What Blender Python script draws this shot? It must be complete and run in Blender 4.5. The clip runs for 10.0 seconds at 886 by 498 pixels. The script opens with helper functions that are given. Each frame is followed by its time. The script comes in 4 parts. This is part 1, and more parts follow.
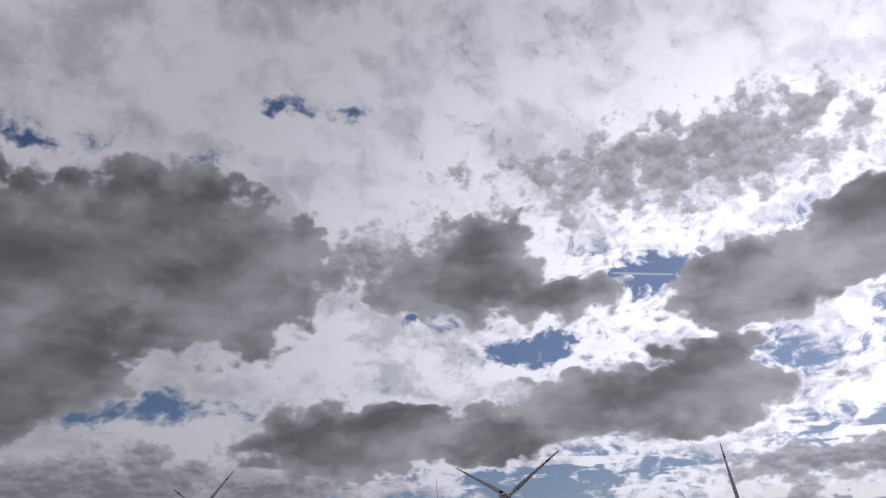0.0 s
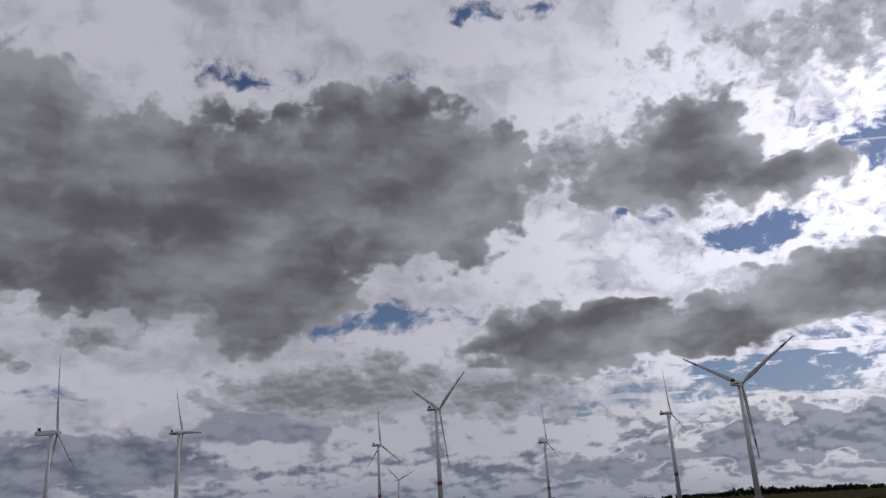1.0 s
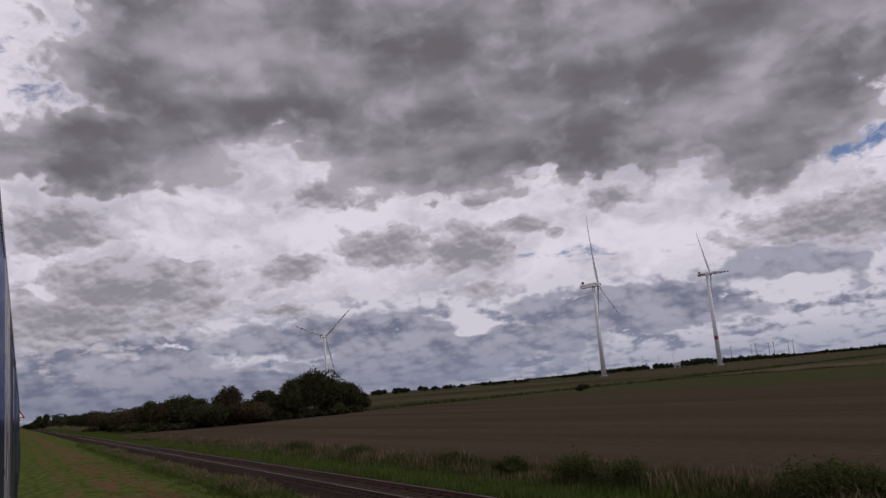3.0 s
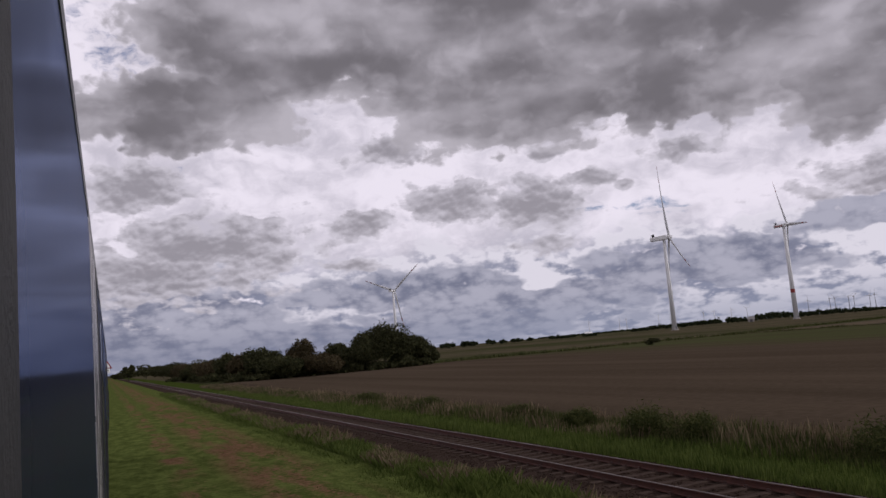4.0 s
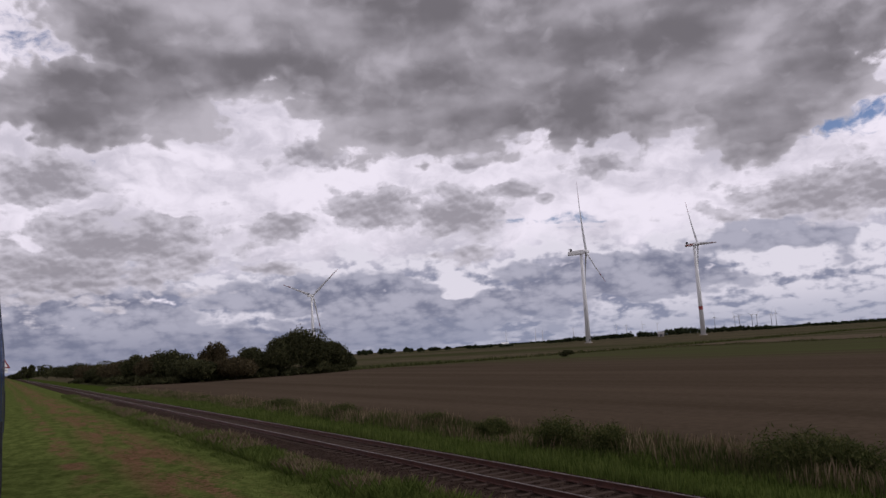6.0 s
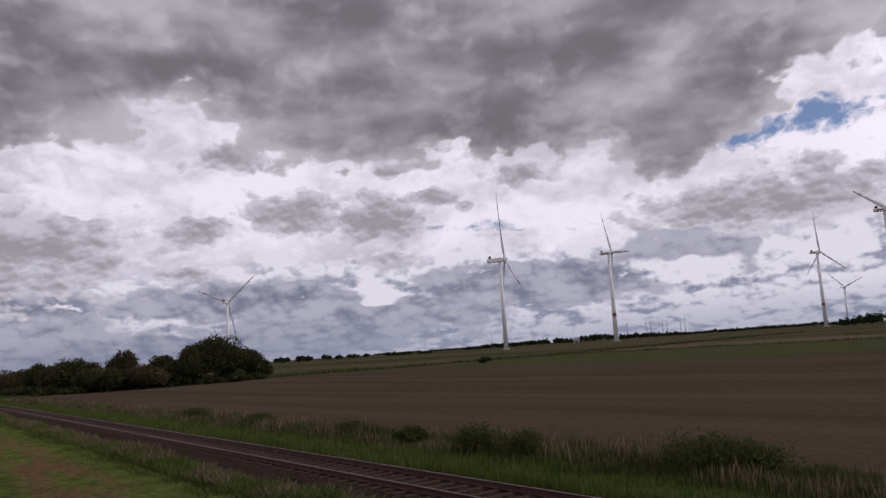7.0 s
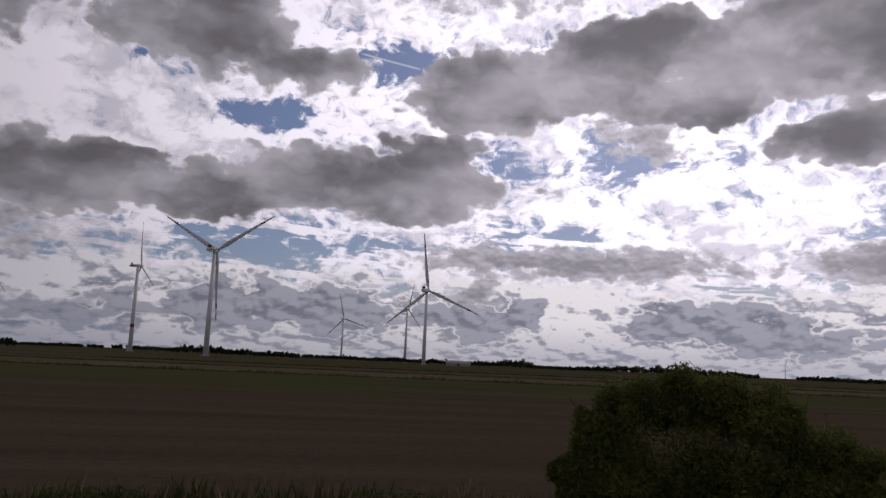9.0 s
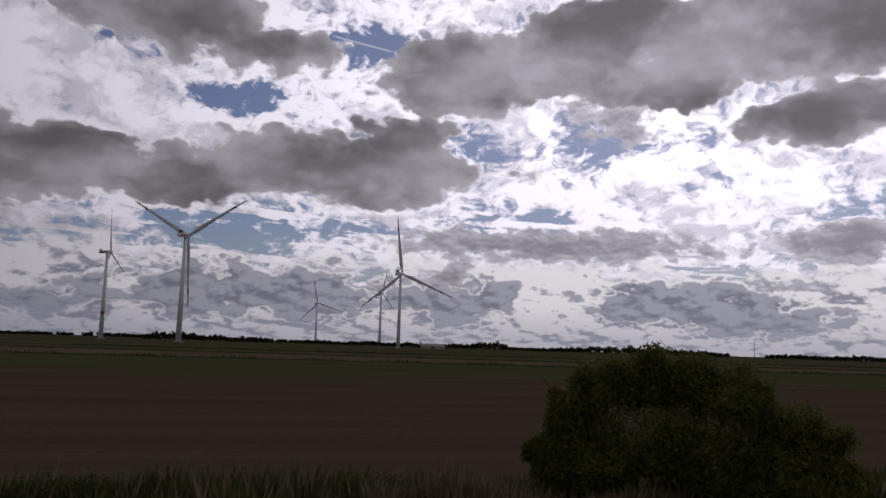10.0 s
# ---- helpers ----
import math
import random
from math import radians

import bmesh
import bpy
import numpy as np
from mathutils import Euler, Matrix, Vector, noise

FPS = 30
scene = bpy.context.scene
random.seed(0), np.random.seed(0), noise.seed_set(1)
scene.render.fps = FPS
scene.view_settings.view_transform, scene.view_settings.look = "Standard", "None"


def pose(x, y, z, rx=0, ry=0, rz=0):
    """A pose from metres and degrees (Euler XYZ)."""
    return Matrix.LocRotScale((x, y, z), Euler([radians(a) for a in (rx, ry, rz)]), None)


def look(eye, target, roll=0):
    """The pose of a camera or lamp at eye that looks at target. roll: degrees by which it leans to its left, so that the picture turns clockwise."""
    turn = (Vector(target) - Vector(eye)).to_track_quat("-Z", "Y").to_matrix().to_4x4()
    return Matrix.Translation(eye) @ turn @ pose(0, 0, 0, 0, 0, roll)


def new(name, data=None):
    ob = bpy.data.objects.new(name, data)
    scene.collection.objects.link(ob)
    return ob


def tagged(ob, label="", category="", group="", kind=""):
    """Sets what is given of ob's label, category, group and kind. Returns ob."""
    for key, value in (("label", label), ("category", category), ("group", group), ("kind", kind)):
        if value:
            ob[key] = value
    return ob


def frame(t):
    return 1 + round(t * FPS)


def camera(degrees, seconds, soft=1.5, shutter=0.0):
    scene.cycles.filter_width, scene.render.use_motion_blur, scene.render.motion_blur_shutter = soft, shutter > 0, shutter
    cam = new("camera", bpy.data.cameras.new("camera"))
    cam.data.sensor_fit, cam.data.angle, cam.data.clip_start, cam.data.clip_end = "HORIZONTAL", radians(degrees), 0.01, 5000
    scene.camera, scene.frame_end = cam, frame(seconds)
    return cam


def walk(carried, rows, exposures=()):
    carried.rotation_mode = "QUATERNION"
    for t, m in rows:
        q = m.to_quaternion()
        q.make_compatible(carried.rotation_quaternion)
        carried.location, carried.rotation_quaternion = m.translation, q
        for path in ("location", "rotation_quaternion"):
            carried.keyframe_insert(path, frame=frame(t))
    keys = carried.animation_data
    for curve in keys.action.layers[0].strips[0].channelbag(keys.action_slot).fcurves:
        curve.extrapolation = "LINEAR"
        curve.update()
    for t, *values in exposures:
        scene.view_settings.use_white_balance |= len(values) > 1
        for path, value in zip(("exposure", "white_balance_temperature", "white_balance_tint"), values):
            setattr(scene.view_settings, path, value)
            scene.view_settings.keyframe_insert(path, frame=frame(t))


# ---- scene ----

# camera ------------------------------------------------------------------
cam = camera(58.6, 10.0, 1.5)
EYE = Vector((0.0, 0.0, 3.6))


def heading(az, el=0.0):
    """The way az degrees clockwise from the line of the track (+y) and el degrees above the level."""
    a, e = radians(az), radians(el)
    return Vector((math.sin(a) * math.cos(e), math.cos(a) * math.cos(e), math.sin(e)))


def spot(az, dist, z=0.0):
    p = heading(az) * dist
    return Vector((p.x, p.y, z))


# seconds, heading, tilt, lean
ROWS = [
    (0, 82.53, 24.61, -3.50),
    (0.5, 73.07, 21.74, -3.30),
    (1, 66.08, 18.36, -3.40),
    (1.5, 52.30, 13.00, -5.60),
    (2, 47.25, 10.95, -5.25),
    (2.5, 41.65, 10.19, -6.00),
    (3, 28.87, 9.86, -5.24),
    (3.2, 24.86, 9.29, -4.40),
    (3.7, 22.90, 7.60, -4.90),
    (4.3, 25.49, 6.48, -5.12),
    (4.5, 26.67, 6.34, -4.89),
    (5, 27.37, 6.59, -4.65),
    (5.2, 27.80, 6.80, -4.50),
    (6.3, 31.00, 7.00, -2.90),
    (6.5, 32.67, 6.37, -2.43),
    (7, 35.34, 7.23, -3.87),
    (7.3, 37.01, 7.92, -4.09),
    (7.5, 44.82, 7.87, -2.88),
    (7.7, 59.34, 8.01, -0.06),
    (8, 83.73, 9.25, 6.08),
    (8.2, 90.93, 9.99, 3.83),
    (8.5, 98.78, 9.62, 1.79),
    (9, 102.13, 8.15, 2.65),
    (9.5, 103.10, 7.39, 1.73),
    (10, 104.11, 7.01, 1.87),
]

walk(cam, [(t, look(EYE, EYE + heading(az, el), roll)) for t, az, el, roll in ROWS],
     [(0.0, -0.86, 6250, 4), (1.0, -0.76, 6250, 4), (1.6, -0.5, 6300, 5), (2.3, -0.36, 6500, 10), (3.2, -0.17, 6500, 10), (4.3, 0.04, 6500, 10), (6.0, 0.05, 6500, 10), (7.8, 0.03, 6500, 10),
      (8.5, -0.4, 6500, 10), (9.2, -1.0, 6500, 10), (10.0, -1.05, 6500, 10)])

# world and sun -----------------------------------------------------------
SUN_AZ, SUN_EL = 128.0, 40.0
sun = new("sun", bpy.data.lights.new("sun", "SUN"))
sun.data.energy, sun.data.angle, sun.data.color = 0.7, radians(14), (1.0, 0.95, 0.88)
sun.matrix_world = look(heading(SUN_AZ, SUN_EL) * 100, (0, 0, 0))

world = bpy.data.worlds.new("sky")
scene.world = world
world.use_nodes = True
WT = world.node_tree
WT.nodes.clear()


class Nodes:
    """Short ways to add shader nodes to one tree."""

    def __init__(self, tree):
        self.tree = tree

    def put(self, socket, value):
        if isinstance(value, bpy.types.NodeSocket):
            self.tree.links.new(value, socket)
        elif value is not None:
            socket.default_value = value

    def math(self, op, a, b=None, c=None, clamp=False):
        n = self.tree.nodes.new("ShaderNodeMath")
        n.operation, n.use_clamp = op, clamp
        for i, v in enumerate((a, b, c)):
            self.put(n.inputs[i], v)
        return n.outputs[0]

    def vec(self, op, a, b=None, out=0, scale=None):
        n = self.tree.nodes.new("ShaderNodeVectorMath")
        n.operation = op
        self.put(n.inputs[0], a)
        self.put(n.inputs[1], b)
        if scale is not None:
            self.put(n.inputs["Scale"], scale)
        return n.outputs[out]

    def xyz(self, x=0.0, y=0.0, z=0.0):
        n = self.tree.nodes.new("ShaderNodeCombineXYZ")
        for i, v in enumerate((x, y, z)):
            self.put(n.inputs[i], v)
        return n.outputs[0]

    def split(self, v):
        n = self.tree.nodes.new("ShaderNodeSeparateXYZ")
        self.put(n.inputs[0], v)
        return n.outputs

    def noise(self, v, scale, detail=4.0, rough=0.5, distort=0.0, color=False, dims="3D"):
        n = self.tree.nodes.new("ShaderNodeTexNoise")
        n.noise_dimensions = dims
        self.put(n.inputs["Vector"], v)
        self.put(n.inputs["Scale"], scale)
        self.put(n.inputs["Detail"], detail)
        self.put(n.inputs["Roughness"], rough)
        self.put(n.inputs["Distortion"], distort)
        return n.outputs["Color" if color else "Fac"]

    def step(self, v, lo, hi, a=0.0, b=1.0):
        n = self.tree.nodes.new("ShaderNodeMapRange")
        n.interpolation_type = "SMOOTHSTEP"
        for i, w in enumerate((v, lo, hi, a, b)):
            self.put(n.inputs[i], w)
        return n.outputs[0]

    def mix(self, f, a, b, blend="MIX"):
        n = self.tree.nodes.new("ShaderNodeMix")
        n.data_type, n.blend_type = "RGBA", blend
        self.put(n.inputs[0], f)
        for i, v in ((6, a), (7, b)):
            self.put(n.inputs[i], (*v, 1.0) if isinstance(v, tuple) and len(v) == 3 else v)
        return n.outputs[2]


W = Nodes(WT)
way = WT.nodes.new("ShaderNodeTexCoord").outputs["Generated"]
wx, wy, wz = W.split(way)
az = W.math("MULTIPLY", W.math("ARCTAN2", wx, wy), 57.29578)
el = W.math("MULTIPLY", W.math("ARCSINE", wz), 57.29578)
flat = W.xyz(az, el, 0.0)
# clouds flatten and crowd together towards the horizon
squash = W.math("ADD", W.math("MULTIPLY", el, 1.1), W.math("MULTIPLY", W.math("LOGARITHM", W.math("ADD", W.math("MAXIMUM", el, 0.0), 3.0), 2.718), 7.0))
lay = W.vec("SCALE", W.xyz(az, squash, 0.0), scale=0.08)
warp = W.vec("SUBTRACT", W.noise(lay, 2.6, 3.0, 0.6, color=True, dims="2D"), (0.5, 0.5, 0.5))
lay_w = W.vec("ADD", lay, W.vec("SCALE", warp, scale=0.22))
warped = W.vec("ADD", flat, W.vec("MULTIPLY", warp, (6.0, 3.0, 0.0)))
near_warp = W.vec("ADD", flat, W.vec("MULTIPLY", warp, (2.4, 1.5, 0.0)))
SHIFT = W.vec("ADD", lay_w, (0.04, 0.085, 0.0))
broad = W.noise(lay, 1.3, 1.5, 0.5, dims="2D")
def lumpy(v):
    return W.noise(v, 3.0, 6.0, 0.53, dims="2D")


def billow(v, scale, detail=3.0, rough=0.5):
    """Rounded heaps, about 0 on the whole and 0.4 on their crowns."""
    n = WT.nodes.new("ShaderNodeTexVoronoi")
    n.voronoi_dimensions, n.feature, n.normalize = "2D", "SMOOTH_F1", True
    W.put(n.inputs["Vector"], v)
    for key, value in (("Scale", scale), ("Detail", detail), ("Roughness", rough), ("Lacunarity", 2.3), ("Smoothness", 0.35)):
        W.put(n.inputs[key], value)
    return W.math("SUBTRACT", 0.42, n.outputs["Distance"])


fine = lumpy(lay_w)
lit = W.math("SUBTRACT", fine, lumpy(SHIFT))
heaps = billow(W.vec("ADD", lay, W.vec("SCALE", warp, scale=0.1)), 4.2, 4.0, 0.52)
heaps_lit = W.math("SUBTRACT", heaps, billow(W.vec("ADD", W.vec("ADD", lay, W.vec("SCALE", warp, scale=0.1)), (0.02, 0.06, 0.0)), 4.2, 2.0, 0.5))
tiny = W.noise(lay_w, 13.0, 4.0, 0.62, dims="2D")


def patch(so_far, a, e, w, h, strength=1.0, by=None):
    """Joins to a field a soft round patch at heading a and height e, with half width w and half height h in degrees."""
    d = W.vec("DIVIDE", W.vec("SUBTRACT", by or warped, (a, e, 0.0)), (w, h, 1.0))
    v = W.math("MULTIPLY", W.math("SUBTRACT", 1.3, W.vec("LENGTH", d, out=1)), strength)
    return v if so_far is None else W.math("MAXIMUM", so_far, v)


# the big grey clouds
grey = None
for spec in (
        (25.6, 24.9, 15.2, 5.75, 1.2), (30.4, 19.1, 10.9, 4.90, 1.15), (45.3, 20.7, 12.6, 6.35, 1.2), (51.7, 14.3, 3.8, 2.90, 1.1),
        (61.1, 23.3, 10.6, 5.60, 1.1), (7.0, 17.6, 7.8, 2.60, 1.05), (12.6, 24.0, 9.4, 6.15, 1.0), (54.3, 18.0, 5.3, 4.95, 1.0),
        (64.9, 21.5, 7.2, 3.80, 0.8), (85.4, 23.5, 4.3, 3.15, 0.85), (90.5, 20.3, 4.6, 1.65, 0.7), (75.2, 11.3, 6.3, 2.35, 0.95),
        (84.2, 11.0, 6.6, 1.60, 0.75), (96.5, 12.6, 9.5, 2.20, 1.0)):
    grey = patch(grey, *spec)
for spec in (
        (101.3, 14.6, 4.5, 1.55, 0.9), (105.4, 19.5, 5.7, 2.85, 0.9), (117.1, 21.1, 8.2, 3.25, 1.1), (121.3, 19.0, 3.1, 1.80, 1.0),
        (129.3, 22.1, 6.9, 3.85, 1.1), (130.9, 15.9, 5.9, 1.80, 0.85), (76.7, 11.6, 6.0, 2.15, 0.85), (84.1, 22.1, 7.9, 2.65, 0.75)):
    grey = patch(grey, *spec)
# small grey scud in front of the white
scud = None
for spec in (
        (20.2, 14.3, 2.9, 1.00, 0.8), (31.7, 13.1, 1.3, 0.60, 0.7), (41.5, 12.2, 2.3, 0.95, 0.8), (17.8, 9.3, 2.7, 1.00, 0.85),
        (24.6, 10.4, 3.1, 1.50, 0.9), (30.5, 9.7, 3.8, 1.85, 0.95), (34.9, 11.2, 1.7, 0.70, 0.75), (37.1, 10.3, 0.7, 0.45, 0.65),
        (17.4, 6.4, 2.2, 0.55, 0.7), (31.0, 6.4, 3.2, 0.45, 0.5), (2.4, 12.5, 3.2, 1.75, 0.9), (6.9, 8.0, 7.2, 2.60, 0.8),
        (2.7, 6.4, 8.9, 2.25, 0.7), (57.3, 8.3, 8.8, 1.55, 0.9)):
    scud = patch(scud, *spec, by=near_warp)
for spec in (
        (69.4, 7.8, 6.3, 1.80, 0.65), (72.8, 11.3, 4.7, 2.70, 0.75), (112.2, 7.4, 11.6, 1.10, 0.85), (131.5, 7.5, 3.9, 1.40, 0.9),
        (104.8, 5.1, 1.4, 1.05, 0.6), (116.4, 16.2, 3.6, 1.80, 0.55), (60.6, 9.1, 8.3, 1.95, 0.55), (76.7, 23.8, 5.1, 2.25, 0.55),
        (91.9, 19.7, 2.9, 1.35, 0.7), (110.2, 12.3, 1.5, 0.60, 0.4), (102.7, 28.6, 15.4, 3.05, 0.6)):
    scud = patch(scud, *spec, by=near_warp)
# gaps through which the blue shows
gaps = None
for spec in (
        (1.1, 21.8, 2.8, 2.30, 0.4), (61.3, 13.4, 6.1, 1.35, 0.9), (36.9, 8.7, 4.9, 0.50, 0.6), (74.4, 6.1, 2.2, 0.60, 0.9),
        (98.0, 21.4, 3.9, 1.35, 1.2), (88.5, 17.0, 3.1, 0.95, 1.0), (101.6, 17.7, 1.4, 0.65, 0.8), (113.9, 14.4, 6.3, 1.55, 0.85),
        (87.8, 8.1, 12.8, 1.25, 1.1), (89.0, 6.3, 15.4, 1.60, 0.7), (111.5, 9.0, 7.9, 1.15, 0.9), (123.8, 5.8, 6.5, 0.85, 1.2),
        (132.8, 9.4, 3.2, 1.45, 0.8), (123.3, 11.6, 1.1, 0.90, 0.6)):
    gaps = patch(gaps, *spec)
for spec in (
        (59.2, 13.2, 4.9, 1.00, 0.8), (80.5, 19.2, 1.5, 0.65, 0.7), (88.6, 7.1, 11.5, 1.40, 0.9), (51.0, 30.4, 4.1, 1.25, 0.8),
        (63.6, 28.6, 3.4, 2.55, 0.8), (70.2, 34.7, 2.2, 0.90, 0.7), (75.5, 34.2, 1.7, 0.60, 0.7)):
    gaps = patch(gaps, *spec)
# long blue-grey banks over the horizon
bank = None
for spec in (
        (21.2, 4.1, 8.2, 1.30, 0.85), (30.2, 2.8, 10.5, 1.15, 0.7), (41.9, 4.1, 7.7, 1.45, 1.0), (53.3, 5.4, 4.6, 1.35, 0.7),
        (24.4, 1.4, 11.8, 0.85, 0.6), (3.3, 3.2, 8.2, 2.80, 1.1), (19.0, 1.0, 11.8, 1.20, 0.7), (90.6, 3.4, 9.8, 1.35, 1.0),
        (108.0, 3.3, 7.5, 1.10, 0.8), (118.2, 3.3, 4.4, 0.85, 0.85), (124.8, 2.7, 4.2, 1.30, 0.9), (76.2, 2.4, 3.2, 0.80, 0.5)):
    bank = patch(bank, *spec)
# bright breaks in the grey
holes = None
for spec in (
        (17.4, 19.5, 3.2, 1.40, 0.28), (44.2, 18.8, 4.4, 1.50, 0.4), (118.3, 20.0, 2.2, 1.30, 0.55), (116.7, 16.0, 4.2, 1.20, 0.4),
        (16.6, 19.3, 3.7, 0.95, 0.25), (91.2, 23.6, 2.8, 1.55, 0.9)):
    holes = patch(holes, *spec, by=near_warp)
# bright heaps low down
puffs = None
for spec in (
        (30.4, 4.3, 1.4, 1.25, 1), (69.9, 5.0, 1.9, 1.35, 1.2), (66.9, 5.8, 1.8, 0.80, 1), (62.9, 5.4, 2.2, 0.80, 0.9),
        (52.6, 4.8, 3.6, 1.05, 0.8), (55.0, 1.9, 3.7, 0.75, 0.7), (111.5, 3.6, 4.1, 2.15, 1), (75.0, 4.4, 2.1, 0.85, 0.8),
        (82.4, 3.5, 1.1, 0.75, 0.7), (59.8, 5.1, 3.4, 0.90, 0.7), (76.7, 4.3, 1.6, 0.70, 0.8)):
    puffs = patch(puffs, *spec, by=near_warp)


# brighter towards the hidden sun
gain = W.math("ADD", 1.0, W.math("MULTIPLY", 2.1, W.step(W.vec("LENGTH", W.vec("DIVIDE", W.vec("SUBTRACT", flat, (124.0, 20.0, 0.0)), (70.0, 34.0, 1.0)), out=1), 1.0, 0.0)))
soft_gain = W.math("ADD", 0.58, W.math("MULTIPLY", gain, 0.42))
side = W.step(az, 66.0, 92.0)
rough_side = W.math("MULTIPLY", side, W.step(el, 30.0, 21.0))


def bright(c, g):
    return W.mix(1.0, c, W.xyz(g, W.math("MULTIPLY", g, 0.968), W.math("MULTIPLY", g, 1.025)), "MULTIPLY")


sky = WT.nodes.new("ShaderNodeTexSky")
sky.sky_type, sky.sun_disc = "NISHITA", False
sky.sun_elevation, sky.sun_rotation = radians(SUN_EL), radians(SUN_AZ)
blue = bright(W.mix(1.0, sky.outputs[0], (0.070, 0.073, 0.088), "MULTIPLY"), W.math("ADD", 0.8, W.math("MULTIPLY", gain, 0.1)))

# the high white sheet with its blue gaps; torn towards the sun, smooth away from it
streak = W.noise(W.vec("ADD", W.xyz(W.math("MULTIPLY", az, 0.055), W.math("ADD", W.math("MULTIPLY", el, 0.80), W.math("MULTIPLY", az, 0.035)), 0.0), W.vec("SCALE", warp, scale=0.25)), 1.6, 3.0, 0.55, dims="2D")
torn = W.math("SUBTRACT", gaps, W.math("MULTIPLY", W.step(streak, 0.52, 0.62), W.math("MULTIPLY", W.step(el, 12.0, 10.0), 1.6)))
open_sky = W.math("MAXIMUM", W.math("ADD", torn, W.math("MULTIPLY", W.math("SUBTRACT", fine, 0.55), -1.4)), 0.0)
grain = W.math("SUBTRACT", W.math("ADD", W.math("MULTIPLY", fine, 0.45), W.math("MULTIPLY", tiny, 0.55)), 0.5)
thin = W.math("ADD", W.math("MULTIPLY", grain, W.math("ADD", 2.2, W.math("MULTIPLY", W.math("MULTIPLY", side, W.step(el, 30.0, 22.0)), 1.8))), W.math("SUBTRACT", W.math("SUBTRACT", 0.72, W.math("MULTIPLY", side, 0.18)), W.math("MULTIPLY", open_sky, 0.95)))
sheet = W.step(thin, -0.35, 0.42)
shade = W.math("ADD", W.math("ADD", W.math("MULTIPLY", broad, 0.55), W.math("MULTIPLY", fine, 0.45)), W.math("MULTIPLY", lit, W.math("ADD", 0.25, W.math("MULTIPLY", rough_side, 0.9))))
shade = W.math("ADD", shade, W.math("MULTIPLY", W.math("SUBTRACT", tiny, 0.5), W.math("ADD", 0.12, W.math("MULTIPLY", rough_side, 0.5))))
white = W.mix(W.step(shade, 0.28, 0.60), (0.54, 0.525, 0.58), (0.82, 0.79, 0.85))
col = W.mix(sheet, blue, bright(white, gain))

# rolls of cumulus low over the horizon
roll_p = W.vec("ADD", W.xyz(W.math("MULTIPLY", az, 0.22), W.math("MULTIPLY", W.math("POWER", W.math("MAXIMUM", el, 0.05), 0.80), 0.52), 3.0), W.vec("MULTIPLY", warp, (0.16, 0.08, 0.0)))
def heaped(v):
    return W.math("ADD", W.math("MULTIPLY", W.noise(v, 1.5, 5.0, 0.46, dims="2D"), 0.85), W.math("ADD", 0.085, W.math("MULTIPLY", billow(W.vec("MULTIPLY", v, (1.0, 1.35, 1.0)), 2.6, 3.0, 0.45), 0.80)))


rolls = heaped(roll_p)
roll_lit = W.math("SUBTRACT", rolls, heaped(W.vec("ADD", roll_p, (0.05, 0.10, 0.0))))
heap = W.math("ADD", rolls, W.math("MULTIPLY", W.math("MAXIMUM", puffs, 0.0), 0.34))
tone = W.math("ADD", W.math("MULTIPLY", W.math("SUBTRACT", heap, 0.5), W.math("ADD", 1.9, W.math("MULTIPLY", side, 0.8))), W.math("MULTIPLY", roll_lit, W.math("ADD", 1.2, W.math("MULTIPLY", side, 0.9))))
puff = W.mix(W.step(tone, -0.34, 0.40), W.mix(side, (0.235, 0.255, 0.335), (0.33, 0.34, 0.40)), W.mix(side, (0.70, 0.69, 0.74), (0.98, 0.95, 0.96)))
belt = W.math("MULTIPLY", W.step(W.math("SUBTRACT", el, W.math("MULTIPLY", heap, 5.0)), W.math("SUBTRACT", 5.4, W.math("MULTIPLY", side, 1.5)), W.math("SUBTRACT", 2.6, W.math("MULTIPLY", side, 1.0))), W.step(W.math("SUBTRACT", heap, W.math("MULTIPLY", open_sky, 0.4)), 0.22, 0.38))
col = W.mix(belt, col, bright(puff, soft_gain))
ridge = W.math("SUBTRACT", W.math("ADD", bank, W.math("MULTIPLY", W.math("SUBTRACT", rolls, 0.5), W.math("ADD", 1.3, W.math("MULTIPLY", side, 1.5)))), W.math("MULTIPLY", W.math("MAXIMUM", puffs, 0.0), 0.9))
rim = W.math("MULTIPLY", W.step(ridge, 0.05, 0.25), side)
col = W.mix(W.math("MULTIPLY", rim, 0.85), col, bright((1.0, 0.97, 0.98), soft_gain))
haze = W.step(ridge, 0.14, 0.48)
col = W.mix(W.math("MULTIPLY", haze, 0.9), col, bright(W.mix(W.step(W.math("ADD", rolls, W.math("MULTIPLY", roll_lit, W.math("ADD", 0.3, W.math("MULTIPLY", side, 1.5)))), 0.25, 0.85), (0.165, 0.18, 0.245), (0.37, 0.38, 0.45)), soft_gain))
col = W.mix(W.math("MULTIPLY", W.step(el, 3.6, 0.0), 0.6), col, bright(W.mix(side, W.mix(W.step(az, 34.0, 10.0), (0.235, 0.27, 0.36), (0.165, 0.190, 0.27)), (0.40, 0.42, 0.50)), soft_gain))

